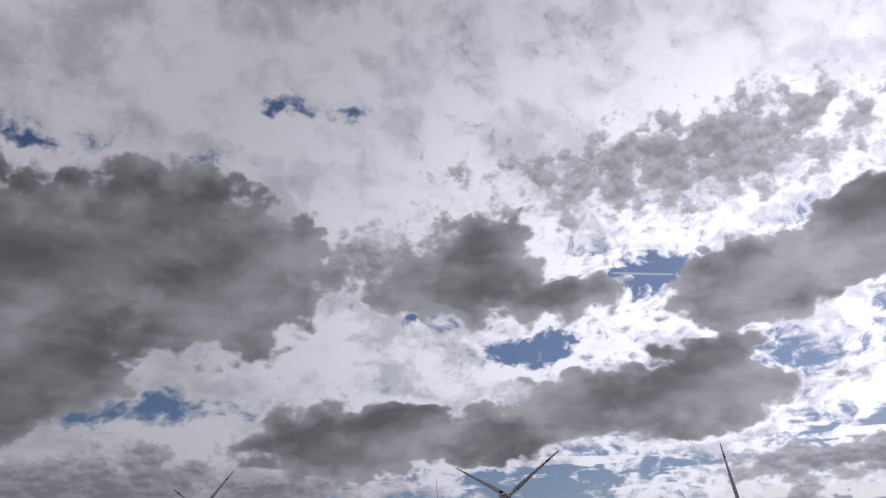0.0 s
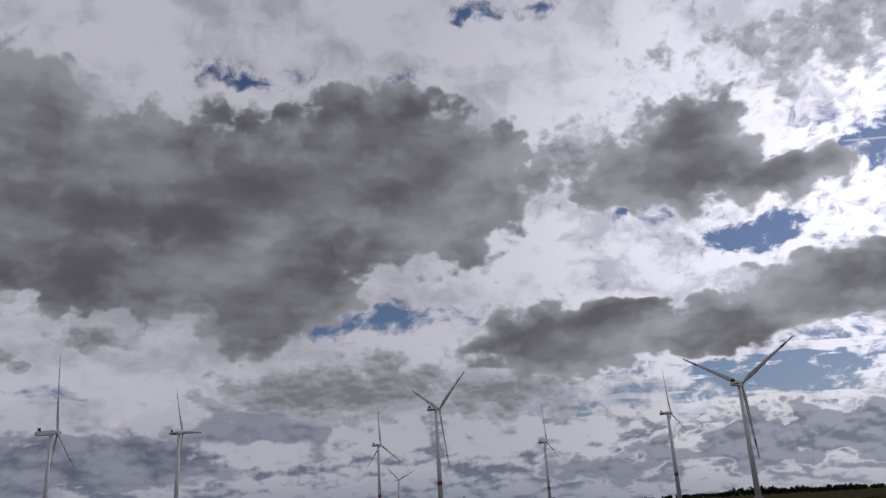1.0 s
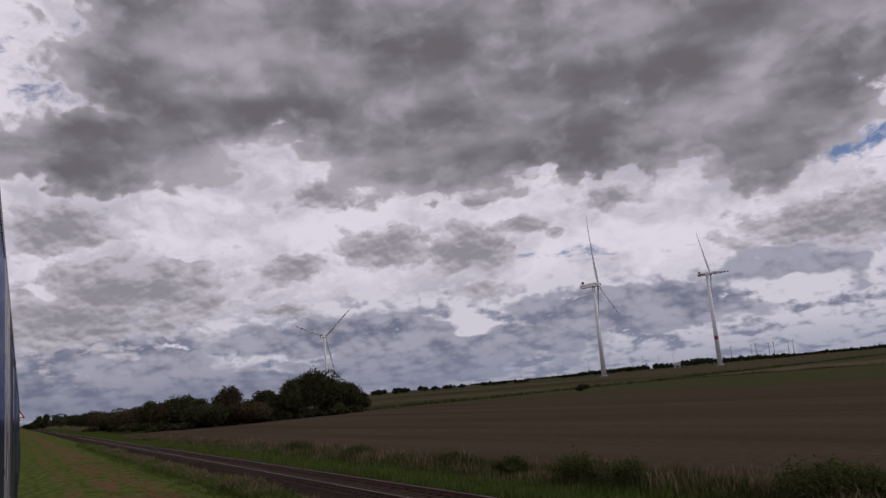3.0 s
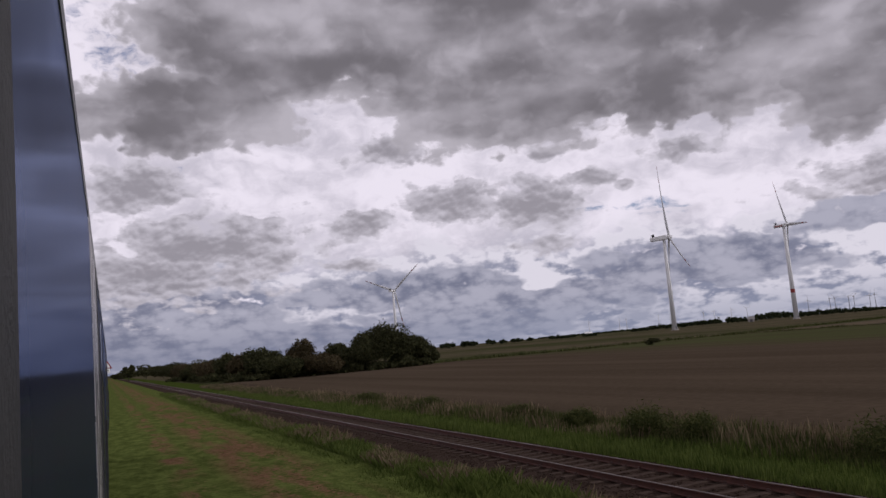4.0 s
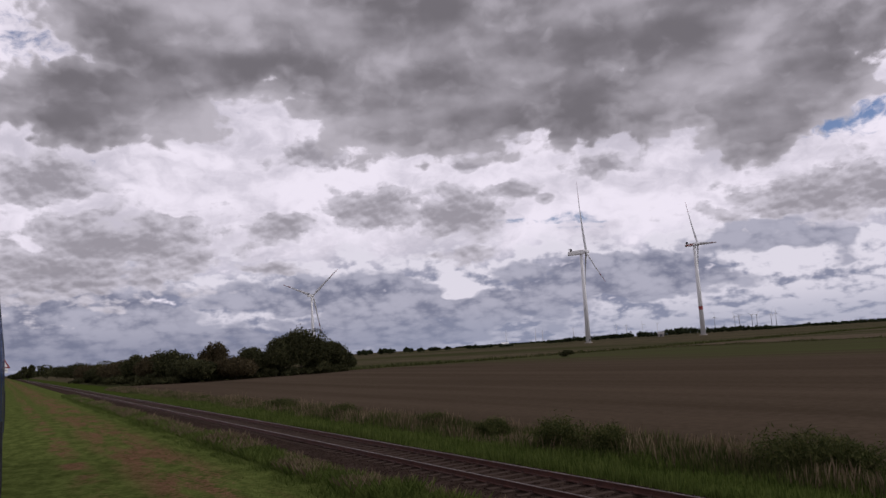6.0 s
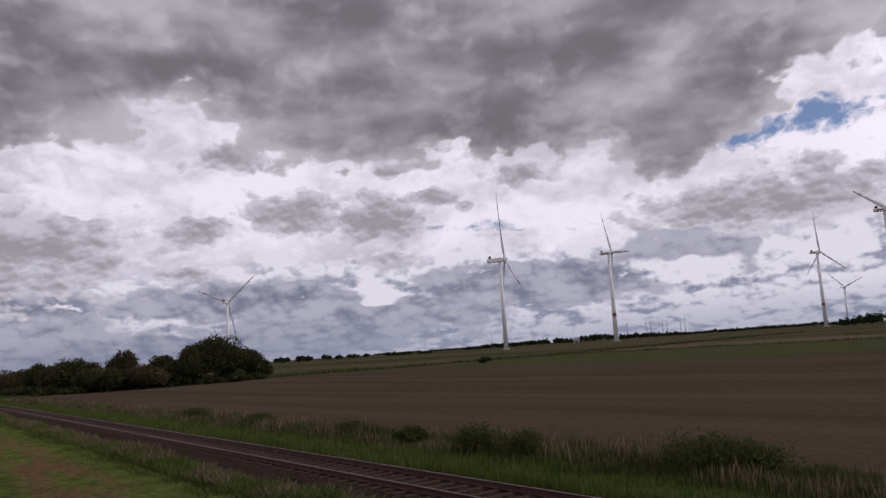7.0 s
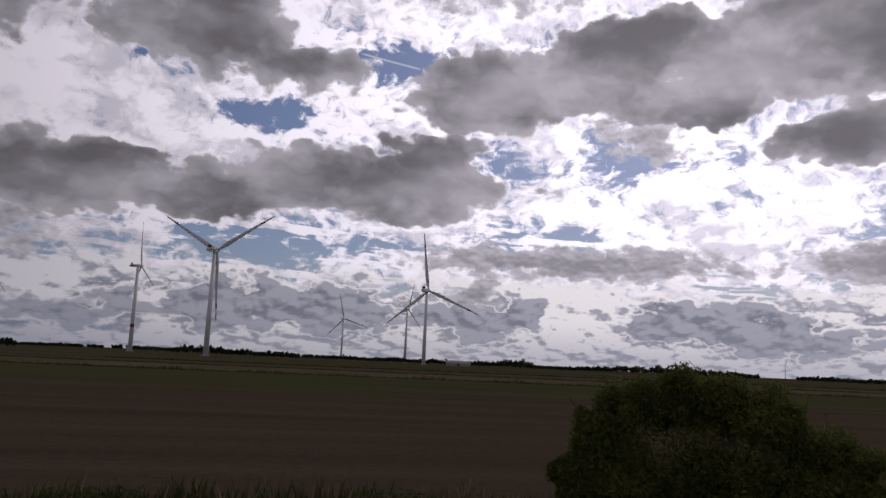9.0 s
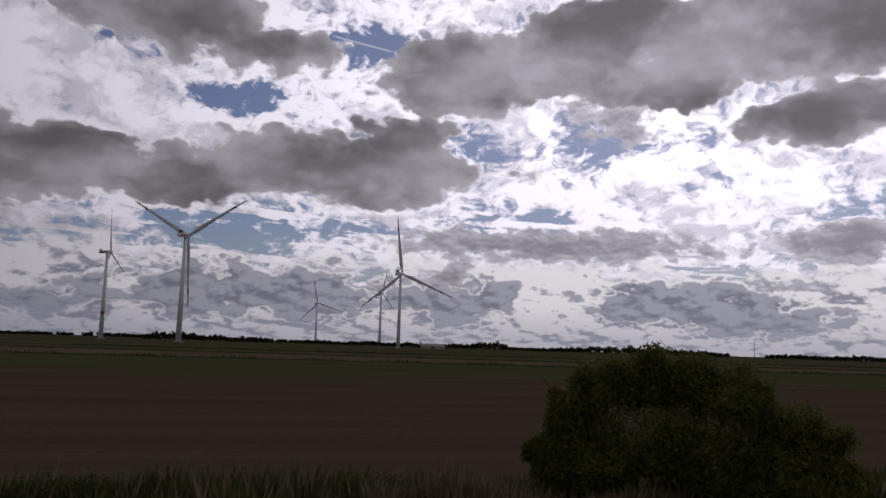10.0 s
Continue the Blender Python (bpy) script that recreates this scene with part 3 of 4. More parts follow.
# the land ----------------------------------------------------------------
def land():
    r = 4900.0
    bm = bmesh.new()
    bmesh.ops.create_circle(bm, cap_ends=True, segments=96, radius=r, matrix=pose(0, 0, -0.35))
    tagged(solid("ground", bm, FAR_LAND), "flat open farmland in strips of stubble and green", "ground", kind="structure")

    # the drilled field between the line and the ditch
    nx, ny = 60, 130
    xs, ys = np.linspace(16.0, 160.0, nx), np.linspace(-340.0, 166.0, ny)
    gx, gy = np.meshgrid(xs, ys)
    gz = 0.05 * np.sin(gx * 0.11) + 0.04 * np.sin(gy * 0.05 + gx * 0.02)
    edge = np.minimum.reduce([gx - 16, 160 - gx, gy + 340, 166 - gy])
    gz = np.where(edge < 0.1, -0.5, gz)
    idx = np.arange(nx * ny).reshape(ny, nx)
    f = np.stack([idx[:-1, :-1], idx[:-1, 1:], idx[1:, 1:], idx[1:, :-1]], -1).reshape(-1, 4)
    ob = raw("field", np.stack([gx, gy, gz], -1).reshape(-1, 3), f, SOIL, smooth=True)
    tagged(ob, "brown drilled field with a green bloom of seedlings", "field", kind="structure")

    # pale stubble past the ditch
    bm = bmesh.new()
    box(bm, (167.0, -420.0, -0.6), (223.0, 172.0, -0.08), 0.05)
    tagged(solid("stubble_field", bm, STUBBLE), "pale tan stubble field past the ditch", "field", kind="structure")

    # strip of mown grass beside the coach, and the verge past the track
    for name, prof, mat, label in (
            ("grass_strip", [(-40, -0.6), (-40, 0.1), (-4, 0.1), (1, 0.1), (6.6, 0.06), (8.2, 0.02), (9.3, -0.12), (9.3, -0.6)], MOWN, "mown grass with drifts of dry brown cuttings"),
            ("verge", [(13.3, -0.6), (13.3, -0.1), (14.2, 0.0), (16.0, 0.03), (18.2, 0.12), (18.6, -0.6)], VERGE, "rough green verge between track and field")):
        tagged(solid(name, swept(prof, -360, 900), mat), label, "grass", kind="structure")


land()

# railway -----------------------------------------------------------------
RAIL_X = (11.06, 12.56)
HEAD_Z = 0.22


def railway():
    t = thing("railway_track", "rusty single railway track on dark stone ballast", "railway track", at=(0, 0, 0))
    bed = [(9.0, -0.5), (9.6, -0.10), (10.4, 0.03), (13.2, 0.03), (13.9, -0.10), (14.3, -0.5)]
    part("ballast_bed", swept(bed, -200, 900), BALLAST, t, "dark grey stone ballast")
    for x in RAIL_X:
        z = HEAD_Z - 0.15
        foot = [(-0.065, 0), (0.065, 0), (0.062, 0.012), (0.012, 0.028), (0.009, 0.105), (0.034, 0.118), (0.034, 0.138),
                (-0.034, 0.138), (-0.034, 0.118), (-0.009, 0.105), (-0.012, 0.028), (-0.062, 0.012)]
        rail = part("rail", swept([(x + a, z + b) for a, b in foot], -200, 900), RUST, t, "rust-brown steel rail")
        crown = [(-0.020, 0.139), (0.020, 0.139), (0.020, 0.148), (0.016, 0.152), (-0.016, 0.152), (-0.020, 0.148)]
        part("running_surface", swept([(x + a, z + b) for a, b in crown], -200, 900), SHINE, rail, "bright worn rail head")
    bm = bmesh.new()
    box(bm, (-1.25, -0.12, -0.14), (1.25, 0.12, 0.0), 0.015)
    first = part("sleeper", bm, SLEEPER, t)
    bm = bmesh.new()
    box(bm, (-0.14, -0.07, 0.0), (0.14, 0.07, 0.018), 0.005)
    box(bm, (-0.115, -0.05, 0.018), (-0.075, 0.05, 0.06), 0.008)
    box(bm, (0.075, -0.05, 0.018), (0.115, 0.05, 0.06), 0.008)
    chair = solid("rail_chair", bm, IRON)
    rnd = random.Random(3)
    for i in range(300):
        o = first if i == 0 else new("sleeper", first.data)
        o.parent = t
        o.matrix_basis = pose(11.81 + rnd.uniform(-0.02, 0.02), -20 + i * 0.62 + rnd.uniform(-0.02, 0.02), HEAD_Z - 0.152 - rnd.uniform(0, 0.012), 0, 0, rnd.uniform(-0.8, 0.8))
        if 30 < i < 150:
            for sx in (-0.75, 0.75):
                c = chair if (i == 31 and sx < 0) else new("rail_chair", chair.data)
                c.parent = o
                c.location = (sx, 0, 0)


railway()


def ballast_stones():
    n = 16000
    y = 4 + 90 * RNG.uniform(0, 1, n) ** 1.7
    x = RNG.uniform(9.5, 14.0, n)
    top = np.interp(x, [9.0, 9.6, 10.4, 13.2, 13.9, 14.3], [-0.5, -0.10, 0.03, 0.03, -0.10, -0.5])
    s = RNG.uniform(0.018, 0.045, n)
    base = np.array([(1, 0, 0), (0, 1, 0), (-1, 0, 0), (0, -1, 0), (0, 0, 0.8), (0, 0, -0.8)], float)
    jig = RNG.uniform(0.6, 1.3, (n, 6, 1))
    a = RNG.uniform(0, 6.3, n)
    ca, sa = np.cos(a)[:, None], np.sin(a)[:, None]
    v = base[None] * jig * s[:, None, None]
    v = np.stack([v[..., 0] * ca - v[..., 1] * sa, v[..., 0] * sa + v[..., 1] * ca, v[..., 2]], -1) + np.stack([x, y, top + s * 0.3], -1)[:, None]
    f = np.array([(0, 1, 4), (1, 2, 4), (2, 3, 4), (3, 0, 4), (1, 0, 5), (2, 1, 5), (3, 2, 5), (0, 3, 5)])
    ob = raw("ballast_stones", v.reshape(-1, 3), (np.arange(n)[:, None, None] * 6 + f).reshape(-1, 3), BALLAST)
    tagged(ob, "loose dark grey ballast stones round the sleepers", "ballast", kind="stuff")


ballast_stones()


# wind turbines -----------------------------------------------------------
def blade_mesh(R, root=1.0, red=False):
    """A tapered, twisted and slightly curved blade along +z from the hub; the red bands come out as bands of their own."""
    st = [0.015, 0.05, 0.10, 0.17, 0.25, 0.38, 0.52, 0.66, 0.74, 0.82, 0.90, 0.96, 1.0]
    chord = [0.033, 0.034, 0.045, 0.062, 0.060, 0.050, 0.041, 0.033, 0.029, 0.025, 0.020, 0.014, 0.003]
    thick = [1.0, 0.95, 0.6, 0.38, 0.30, 0.26, 0.22, 0.20, 0.19, 0.18, 0.17, 0.16, 0.2]
    bm = bmesh.new()
    rings = []
    for s, c, k in zip(st, chord, thick):
        tw = radians(4 + 14 * (1 - s) ** 2)
        ring = []
        for i in range(10):
            a = i * math.tau / 10
            u, w = math.cos(a) * 0.5 * c * R - 0.12 * c * R * (1 - k), math.sin(a) * 0.5 * c * k * R
            ring.append(bm.verts.new((u * math.cos(tw) - w * math.sin(tw), u * math.sin(tw) + w * math.cos(tw) + 0.035 * R * s * s, s * R)))
        rings.append(ring)
    bands = []
    for j in range(len(rings) - 1):
        for i in range(10):
            fc = bm.faces.new((rings[j][i], rings[j][(i + 1) % 10], rings[j + 1][(i + 1) % 10], rings[j + 1][i]))
            fc.smooth = True
            if red and j in (8, 10, 11):
                fc.material_index = 1
    bm.faces.new(rings[0][::-1])
    bm.faces.new(rings[-1])
    return bm


def turbine(at, hub, R, face, phase, label, striped, name="wind_turbine", tower=TOWER, red_blades=True, group="wind farm", box_top=True, detail=True, back_red=True, bulk=0.0):
    """face: the heading that the rotor looks to. phase: degrees clockwise of a blade from upright, seen from the rotor's back."""
    t = thing(name, label, "wind turbine", group, at)
    rb, rt = hub * 0.0265, hub * 0.0155
    bm = bmesh.new()
    nb = 24 if detail else 12
    tube(bm, (0, 0, -0.6), (0, 0, hub - 1.4), rb, rt, nb)
    tw = part("tower", bm, tower, t, smooth=True)
    if striped:
        bm = bmesh.new()
        z0, z1 = hub * 0.275, hub * 0.315
        ra = lambda z: rb + (rt - rb) * (z + 0.6) / (hub - 0.8) + 0.02
        tube(bm, (0, 0, z0), (0, 0, z1), ra(z0), ra(z1), nb, False)
        part("red_band", bm, RED, tw, "red warning band", True)
    if detail:
        for z in (hub * 0.34, hub * 0.66):
            bm = bmesh.new()
            r = rb + (rt - rb) * (z + 0.6) / (hub - 0.8) + 0.03
            tube(bm, (0, 0, z), (0, 0, z + 0.25), r, r, nb)
            part("tower_flange", bm, tower, tw)
        bm = bmesh.new()
        tube(bm, (0, 0, -0.6), (0, 0, 0.5), rb * 1.7, rb * 1.5, nb)
        part("foundation", bm, WALLING, t)
        bm = bmesh.new()
        box(bm, (-0.55, -rb - 0.06, 0.9), (0.55, -rb + 0.3, 3.1), 0.04)
        part("tower_door", bm, DARKBOX, tw)
    # nacelle: local +y is the way that the rotor looks
    k = max(R / 58.0, bulk)
    turn = -face
    m = pose(0, 0, hub, 0, 0, turn) @ pose(0, 0, 0, 5)
    bm = bmesh.new()
    box(bm, (-1.9 * k, -10.5 * k, -1.7 * k), (1.9 * k, 2.6 * k, 2.0 * k), 0.55 * k)
    for v in bm.verts:
        if v.co.y < -8 * k:
            v.co.z = 0.2 * k + (v.co.z - 0.2 * k) * 0.86
            v.co.x *= 0.9
    na = part("nacelle", bm, NACELLE, t)
    na.matrix_basis = m
    if back_red:
        bm = bmesh.new()
        box(bm, (-1.95 * k, -9.6 * k, -0.75 * k), (1.95 * k, -1.5 * k, 0.75 * k), 0.2 * k)
        part("red_stripe", bm, RED, na, "red warning stripe along the nacelle")
    if box_top:
        bm = bmesh.new()
        box(bm, (-1.5 * k, -8.6 * k, 1.8 * k), (1.5 * k, -7.0 * k, 4.0 * k), 0.2 * k)
        part("cooler", bm, DARKBOX, na)
        bm = bmesh.new()
        tube(bm, (0.6 * k, -9.6 * k, 1.6 * k), (0.6 * k, -9.6 * k, 4.6 * k), 0.09, 0.06, 6)
        part("wind_vane_mast", bm, GALV, na)
    ro = bmesh.new()
    bmesh.ops.create_uvsphere(ro, u_segments=16, v_segments=10, radius=1.0, matrix=Matrix.Translation((0, 4.2 * k, 0)) @ Matrix.Diagonal((1.75 * k, 2.6 * k, 1.75 * k, 1)))
    hubo = part("rotor_hub", ro, NACELLE, t, smooth=True)
    hubo.matrix_basis = m
    first = None
    for i in range(3):
        if first is None:
            first = part("blade", blade_mesh(R, red=red_blades), BLADE, hubo, "tapered blade with red bands" if red_blades else "")
            first.data.materials.append(RED)
            b = first
        else:
            b = new("blade", first.data)
            b.parent = hubo
            tagged(b, "tapered blade with red bands" if red_blades else "")
        b.matrix_basis = pose(0, 4.2 * k, 0) @ pose(0, 0, 0, 0, phase + 120 * i)
    return t


WIND = 121.0
L1 = "white wind turbine with red-striped nacelle and red tower band"
L2 = "tall white wind turbine with a plain tower and long blades"
L3 = "white wind turbine with red blade tips, seen from behind"
L4 = "white wind turbine behind dark trees"
# heading, distance, hub height, blade length, the way it looks, phase, label, banded tower
for az_, d_, hub_, r_, face_, ph_, lab_, band_ in (
        (39.4, 728, 82, 66, WIND, 0, L2, False), (47.2, 880, 96, 55, WIND, -24, L1, True), (60.7, 1130, 96, 54, WIND, 0, L1, True),
        (64.9, 761, 96, 54, WIND, 178, L1, True), (72.4, 1260, 96, 54, 148, 0, L1, True), (81.0, 956, 96, 51, 157, 0, L1, True),
        (85.9, 710, 91, 62, WIND - 5, 180, L3, False)):
    turbine(spot(az_, d_), hub_, r_, face_, ph_, lab_, band_, back_red=band_ or face_ < WIND)
turbine(spot(101.1, 880), 82, 66, 124, -6, L2, False, back_red=False)
turbine(spot(99.75, 1455), 96, 50, 150, 18, L1, False)
turbine(spot(95.2, 1815), 91, 60, 118, -12, L3, False, box_top=False)
turbine(spot(19.8, 1170), 91, 56, 52, 52, L4, False, back_red=False)
turbine(spot(62.0, 2230), 91, 58, 105, 70, L3, False, box_top=False, back_red=False)
turbine(spot(125.7, 3600), 58, 33, 150, 20, "small far wind turbine on the skyline", False, box_top=False, detail=False, back_red=False, red_blades=False, group="far wind turbines")
# older machines in rows far away
for i, az_ in enumerate((48.0, 49.3, 49.6, 50.4, 50.7, 51.6, 51.9)):
    turbine(spot(az_, 3600 + 60 * (i % 2)), 60, 24, 215, 20 * i, "old dark wind turbine far away on the plain", False, tower=FAR_TOWER, red_blades=False, group="far wind turbines", box_top=False, detail=False, back_red=False, bulk=0.9)
for i, az_ in enumerate((33.6, 35.7, 36.2, 38.4, 39.2, 41.4, 42.1, 43.2, 44.2)):
    turbine(spot(az_, 4300 + 90 * (i % 3)), 62, 27, 100 + 13 * i, 37 * i, "pale wind turbine in the far haze", False, red_blades=False, group="far wind turbines", box_top=False, detail=False, back_red=False)


# the coach ---------------------------------------------------------------
def coach(y0, y1, label, first):
    """A railway coach whose flat side runs along the line, tucked in at the sill and rounded to the roof."""
    t = thing("railway_coach", label, "railway coach", "train", (0, 0, 0))
    side, half = -0.075, 1.40
    cx = side - half
    zs = [0.30, 0.7, 1.1, 1.7, 2.3, 3.6, 4.3, 4.62, 4.75, 4.85]
    ws = [1.10, 1.26, 1.325, 1.375, 1.398, 1.402, 1.400, 1.392, 1.20, 0.70]
    prof = list(zip(zs, ws))
    part("body", swept([(cx + w, z) for z, w in prof] + [(cx - w, z) for z, w in prof[::-1]], y0, y1), NAVY, t, "glossy dark navy coach side")

    def strip(z0, z1, ya, yb, out):
        ring = [(cx + float(np.interp(z, zs, ws)) + out, z) for z in np.linspace(z0, z1, 7)]
        return swept(ring + [(x - 0.03, z) for x, z in ring[::-1]], ya, yb)

    part("roof", strip(4.45, 4.8, y0, y1, 0.003), ROOF_GREY, t, "grey curved roof edge")
    part("stripe", strip(1.52, 1.70, y0, y1, 0.003), STRIPE_BLUE, t, "blue waist stripe")
    part("lower_panel", strip(0.45, 1.0, y0, y1, 0.003), PALE_PAINT, t, "pale lower panel")
    y = y0 + 0.55
    while y + 2.6 < y1:
        if first and 0 < y < 8:
            y += 2.6
            continue
        w = part("window", strip(2.25, 4.2, y, y + 1.15, 0.002), GLASS, t, "dark tinted window")
        part("window_seal", strip(2.19, 2.25, y - 0.06, y + 1.21, 0.004), RUBBER, w)
        part("window_seal", strip(4.2, 4.26, y - 0.06, y + 1.21, 0.004), RUBBER, w)
        part("window_post", strip(2.25, 4.2, y - 0.06, y, 0.004), STRIPE_BLUE, w, "blue window post")
        part("panel_seam", strip(0.5, 4.4, y + 2.15, y + 2.4, 0.004), RUBBER, t, "black rubber seam")
        y += 2.6
    if first:
        part("door_pillar", strip(0.5, 4.44, 4.5, 6.6, 0.003), PILLAR, t, "silver panel beside the door")
        part("door_seal", strip(0.5, 4.44, 6.62, 7.3, 0.006), RUBBER, t, "black rubber door seal")
        part("door", strip(0.6, 4.3, 7.34, 8.3, 0.001), NAVY, t, "navy entrance door")
        part("door_seal", strip(0.5, 4.44, 8.34, 8.6, 0.006), RUBBER, t, "black rubber door seal")
    part("handrail", strip(1.4, 3.0, y1 - 1.45, y1 - 1.41, 0.03), RUBBER, t, "black door handrail")
    for yw in (y0 + 2.2, y0 + 4.7, y1 - 4.7, y1 - 2.2):
        for sx in (-0.75, 0.75):
            bm = bmesh.new()
            tube(bm, (cx + sx - 0.06, yw, 0.55), (cx + sx + 0.06, yw, 0.55), 0.46, 0.46, 20)
            part("wheel", bm, IRON, t)
    t.matrix_basis = pose(0, 0, 0, 0, 0, -0.33)
    return t


coach(-9.99, 13.5, "dark navy railway coach with tinted windows, standing", True)
coach(14.1, 37.0, "dark navy railway coach coupled ahead, standing", False)


# trees -------------------------------------------------------------------
# the clump at the field's corner: heading, distance, height, half width
LT = "dark leafy tree in a field-corner clump"
for az_, d_, h_, w_, warm in (
        (18.9, 168, 10.0, 5.6, 0), (20.6, 172, 7.6, 4.4, 0), (17.1, 166, 7.8, 4.2, 0), (15.6, 172, 6.6, 3.6, 0), (13.0, 168, 7.6, 2.9, 1), (14.4, 160, 4.6, 3.8, 1),
        (12.0, 160, 4.4, 3.6, 0), (10.3, 172, 7.0, 4.0, 0), (9.0, 180, 5.8, 3.6, 1), (8.0, 196, 6.8, 4.0, 0), (7.0, 215, 5.6, 5.2, 1), (6.2, 240, 5.8, 6.4, 0),
        (5.2, 270, 5.6, 5.0, 1), (4.4, 330, 6.6, 5.5, 0), (3.7, 400, 6.8, 6.0, 0), (22.0, 176, 4.0, 2.4, 0), (11.2, 166, 4.8, 4.4, 0)):
    tree("tree", spot(az_, d_), h_, w_, LT, 0.24, 17000, FOLIAGE_WARM if warm else FOLIAGE, 46, group="clump of trees", low=0.10, ragged=0.028)
for az_, d_, h_, w_ in ((1.5, 420, 8.2, 3.4), (2.6, 500, 8.0, 9.0), (3.2, 520, 7.4, 7.0), (0.9, 560, 5.0, 6.0)):
    tree("tree", spot(az_, d_), h_, w_, "round dark tree beside the distant line", 0.6, 1800, FOLIAGE, 14, group="distant trees", low=0.1)
# low growth that closes the clump at its foot
for az_ in np.arange(4.5, 22.0, 0.55):
    tree("shrub", spot(az_, 166 + 3 * math.sin(az_ * 3) + max(0.0, 8.5 - az_) * 22), 1.7 + 0.6 * math.sin(az_ * 5), 2.6, "low dark shrub at the foot of the trees", 0.34, 1100, FOLIAGE, 8, stem=False, group="undergrowth", category="shrub", low=-0.1)
tree("shrub", spot(37.9, 168), 1.9, 1.5, "single small shrub in the open field", 0.2, 900, FOLIAGE, 9, category="shrub", low=0.0)


def woods(name, a0, a1, dist, heights, label, step=0.16, sparse=0.0):
    """A far belt of trees seen edge on: crowns of many heights run into one another."""
    pts = []
    n = len(heights)
    for a in np.arange(a0, a1, step):
        if noise.noise(Vector((a * 1.7, dist * 0.01, 0.5))) * 0.9 + 0.5 < sparse:
            continue
        u = (a - a0) / max(a1 - a0, 1e-6) * (n - 1)
        h = np.interp(u, range(n), heights) * RNG.uniform(1.0, 1.42)
        w = max(dist * radians(step) * RNG.uniform(0.9, 1.8), h * 0.35)
        p = crown_points(max(60, int(260 * min(1.0, 900 / dist))), w, w, h * 0.55, 7)
        p[:, 2] = np.clip(p[:, 2] + h * 0.42, 0.0, None)
        c = spot(a, dist * RNG.uniform(0.97, 1.03))
        pts.append(p + [c.x, c.y, 0])
    v, f = leaves(np.concatenate(pts), max(0.7, dist * 0.0011))
    tagged(raw(name, v, f, FAR_FOLIAGE), label, "woods", kind="stuff")


woods("far_woods", 23.0, 34.0, 1000, [7.5, 6.5, 5.5, 5.5, 4.6, 4, 3.2], "scattered distant field trees", sparse=0.5)
woods("far_woods", 36.5, 52.0, 1300, [4.5, 7.5, 8, 8, 9.5, 7, 12.5, 8, 9, 7, 5.5], "dark belt of distant field trees")
woods("far_woods", 52.0, 62.0, 1900, [5, 7, 6, 8, 7.5, 6], "thin hedgerow on the plain")
woods("far_woods", 61.6, 74.2, 820, [7, 8, 10, 13.5, 10, 14.5, 13, 10, 8.5, 9, 10.5, 8, 6], "belt of dark round trees on the plain")
woods("far_woods", 74.2, 84.0, 1700, [5, 6, 6, 8, 9, 7], "thin hedgerow on the plain")
woods("far_woods", 83.6, 92.0, 1050, [7, 10.5, 12, 7.5, 8, 6.5, 7.5, 6], "dark belt of distant field trees")
woods("far_woods", 92.0, 104.0, 1300, [7, 6, 7, 5.5, 8, 7, 8, 6], "dark belt of distant field trees")
woods("far_woods", 104.0, 106.5, 1300, [6, 9, 6], "thin group of distant trees")
woods("far_woods", 106.5, 109.0, 1150, [9, 12.5, 12.5, 9], "dense dark copse far off")
woods("far_woods", 109.0, 124.0, 1300, [6, 5.5, 8, 11, 12, 11, 9, 6], "dark belt of distant field trees")
woods("far_woods", 126.5, 140.0, 1500, [7, 9, 7, 11, 7, 6, 8, 7], "dark belt of distant field trees")
woods("far_woods", 30.0, 37.0, 2600, [3.6, 4.2, 3.8, 5], "far flat treeline")


def ditch_reeds():
    """Dark reeds along the ditch that bounds the field."""
    runs = (((62, 165), (100, 176), 0.9), ((100, 176), (160, 168), 0.7), ((160, 168), (162, 60), 0.55), ((162, 60), (164, -340), 0.6), ((164, 178), (420, 250), 0.7), ((225, 120), (228, -340), 0.5), ((320, 60), (330, -420), 0.6))
    for (xa, ya), (xb, yb), h in runs:
        n = int(math.hypot(xb - xa, yb - ya) * 26)
        u = RNG.uniform(0, 1, n)
        xy = np.stack([xa + (xb - xa) * u, ya + (yb - ya) * u], 1) + RNG.normal(size=(n, 2)) * 0.8
        v, f = blades(xy, -0.35, h + 0.35, 0.11)
        tagged(raw("ditch_reeds", v, f, WEED), "dark reeds along a field ditch", "reeds", kind="stuff")


ditch_reeds()


# growth beside the track -------------------------------------------------
def spread(n, x0, x1, y0, y1, near=1.6):
    y = y0 + (y1 - y0) * RNG.uniform(0, 1, n) ** near
    return np.stack([RNG.uniform(x0, x1, n), y], 1)


def stuff(name, data, mat, label, category):
    tagged(raw(name, data[0], data[1], mat), label, category, kind="stuff")


def join(*datas):
    v, f, k = [], [], 0
    for a, b in datas:
        v.append(a)
        f.append(b + k)
        k += len(a)
    return np.concatenate(v), np.concatenate(f)


def clumped(xy, seed, cut):
    """Keeps the points that lie in drifts."""
    keep = [noise.noise(Vector((p[0] * 0.55 + seed, p[1] * 0.35, seed))) > cut + RNG.uniform(-0.15, 0.15) for p in xy]
    return xy[np.array(keep)]


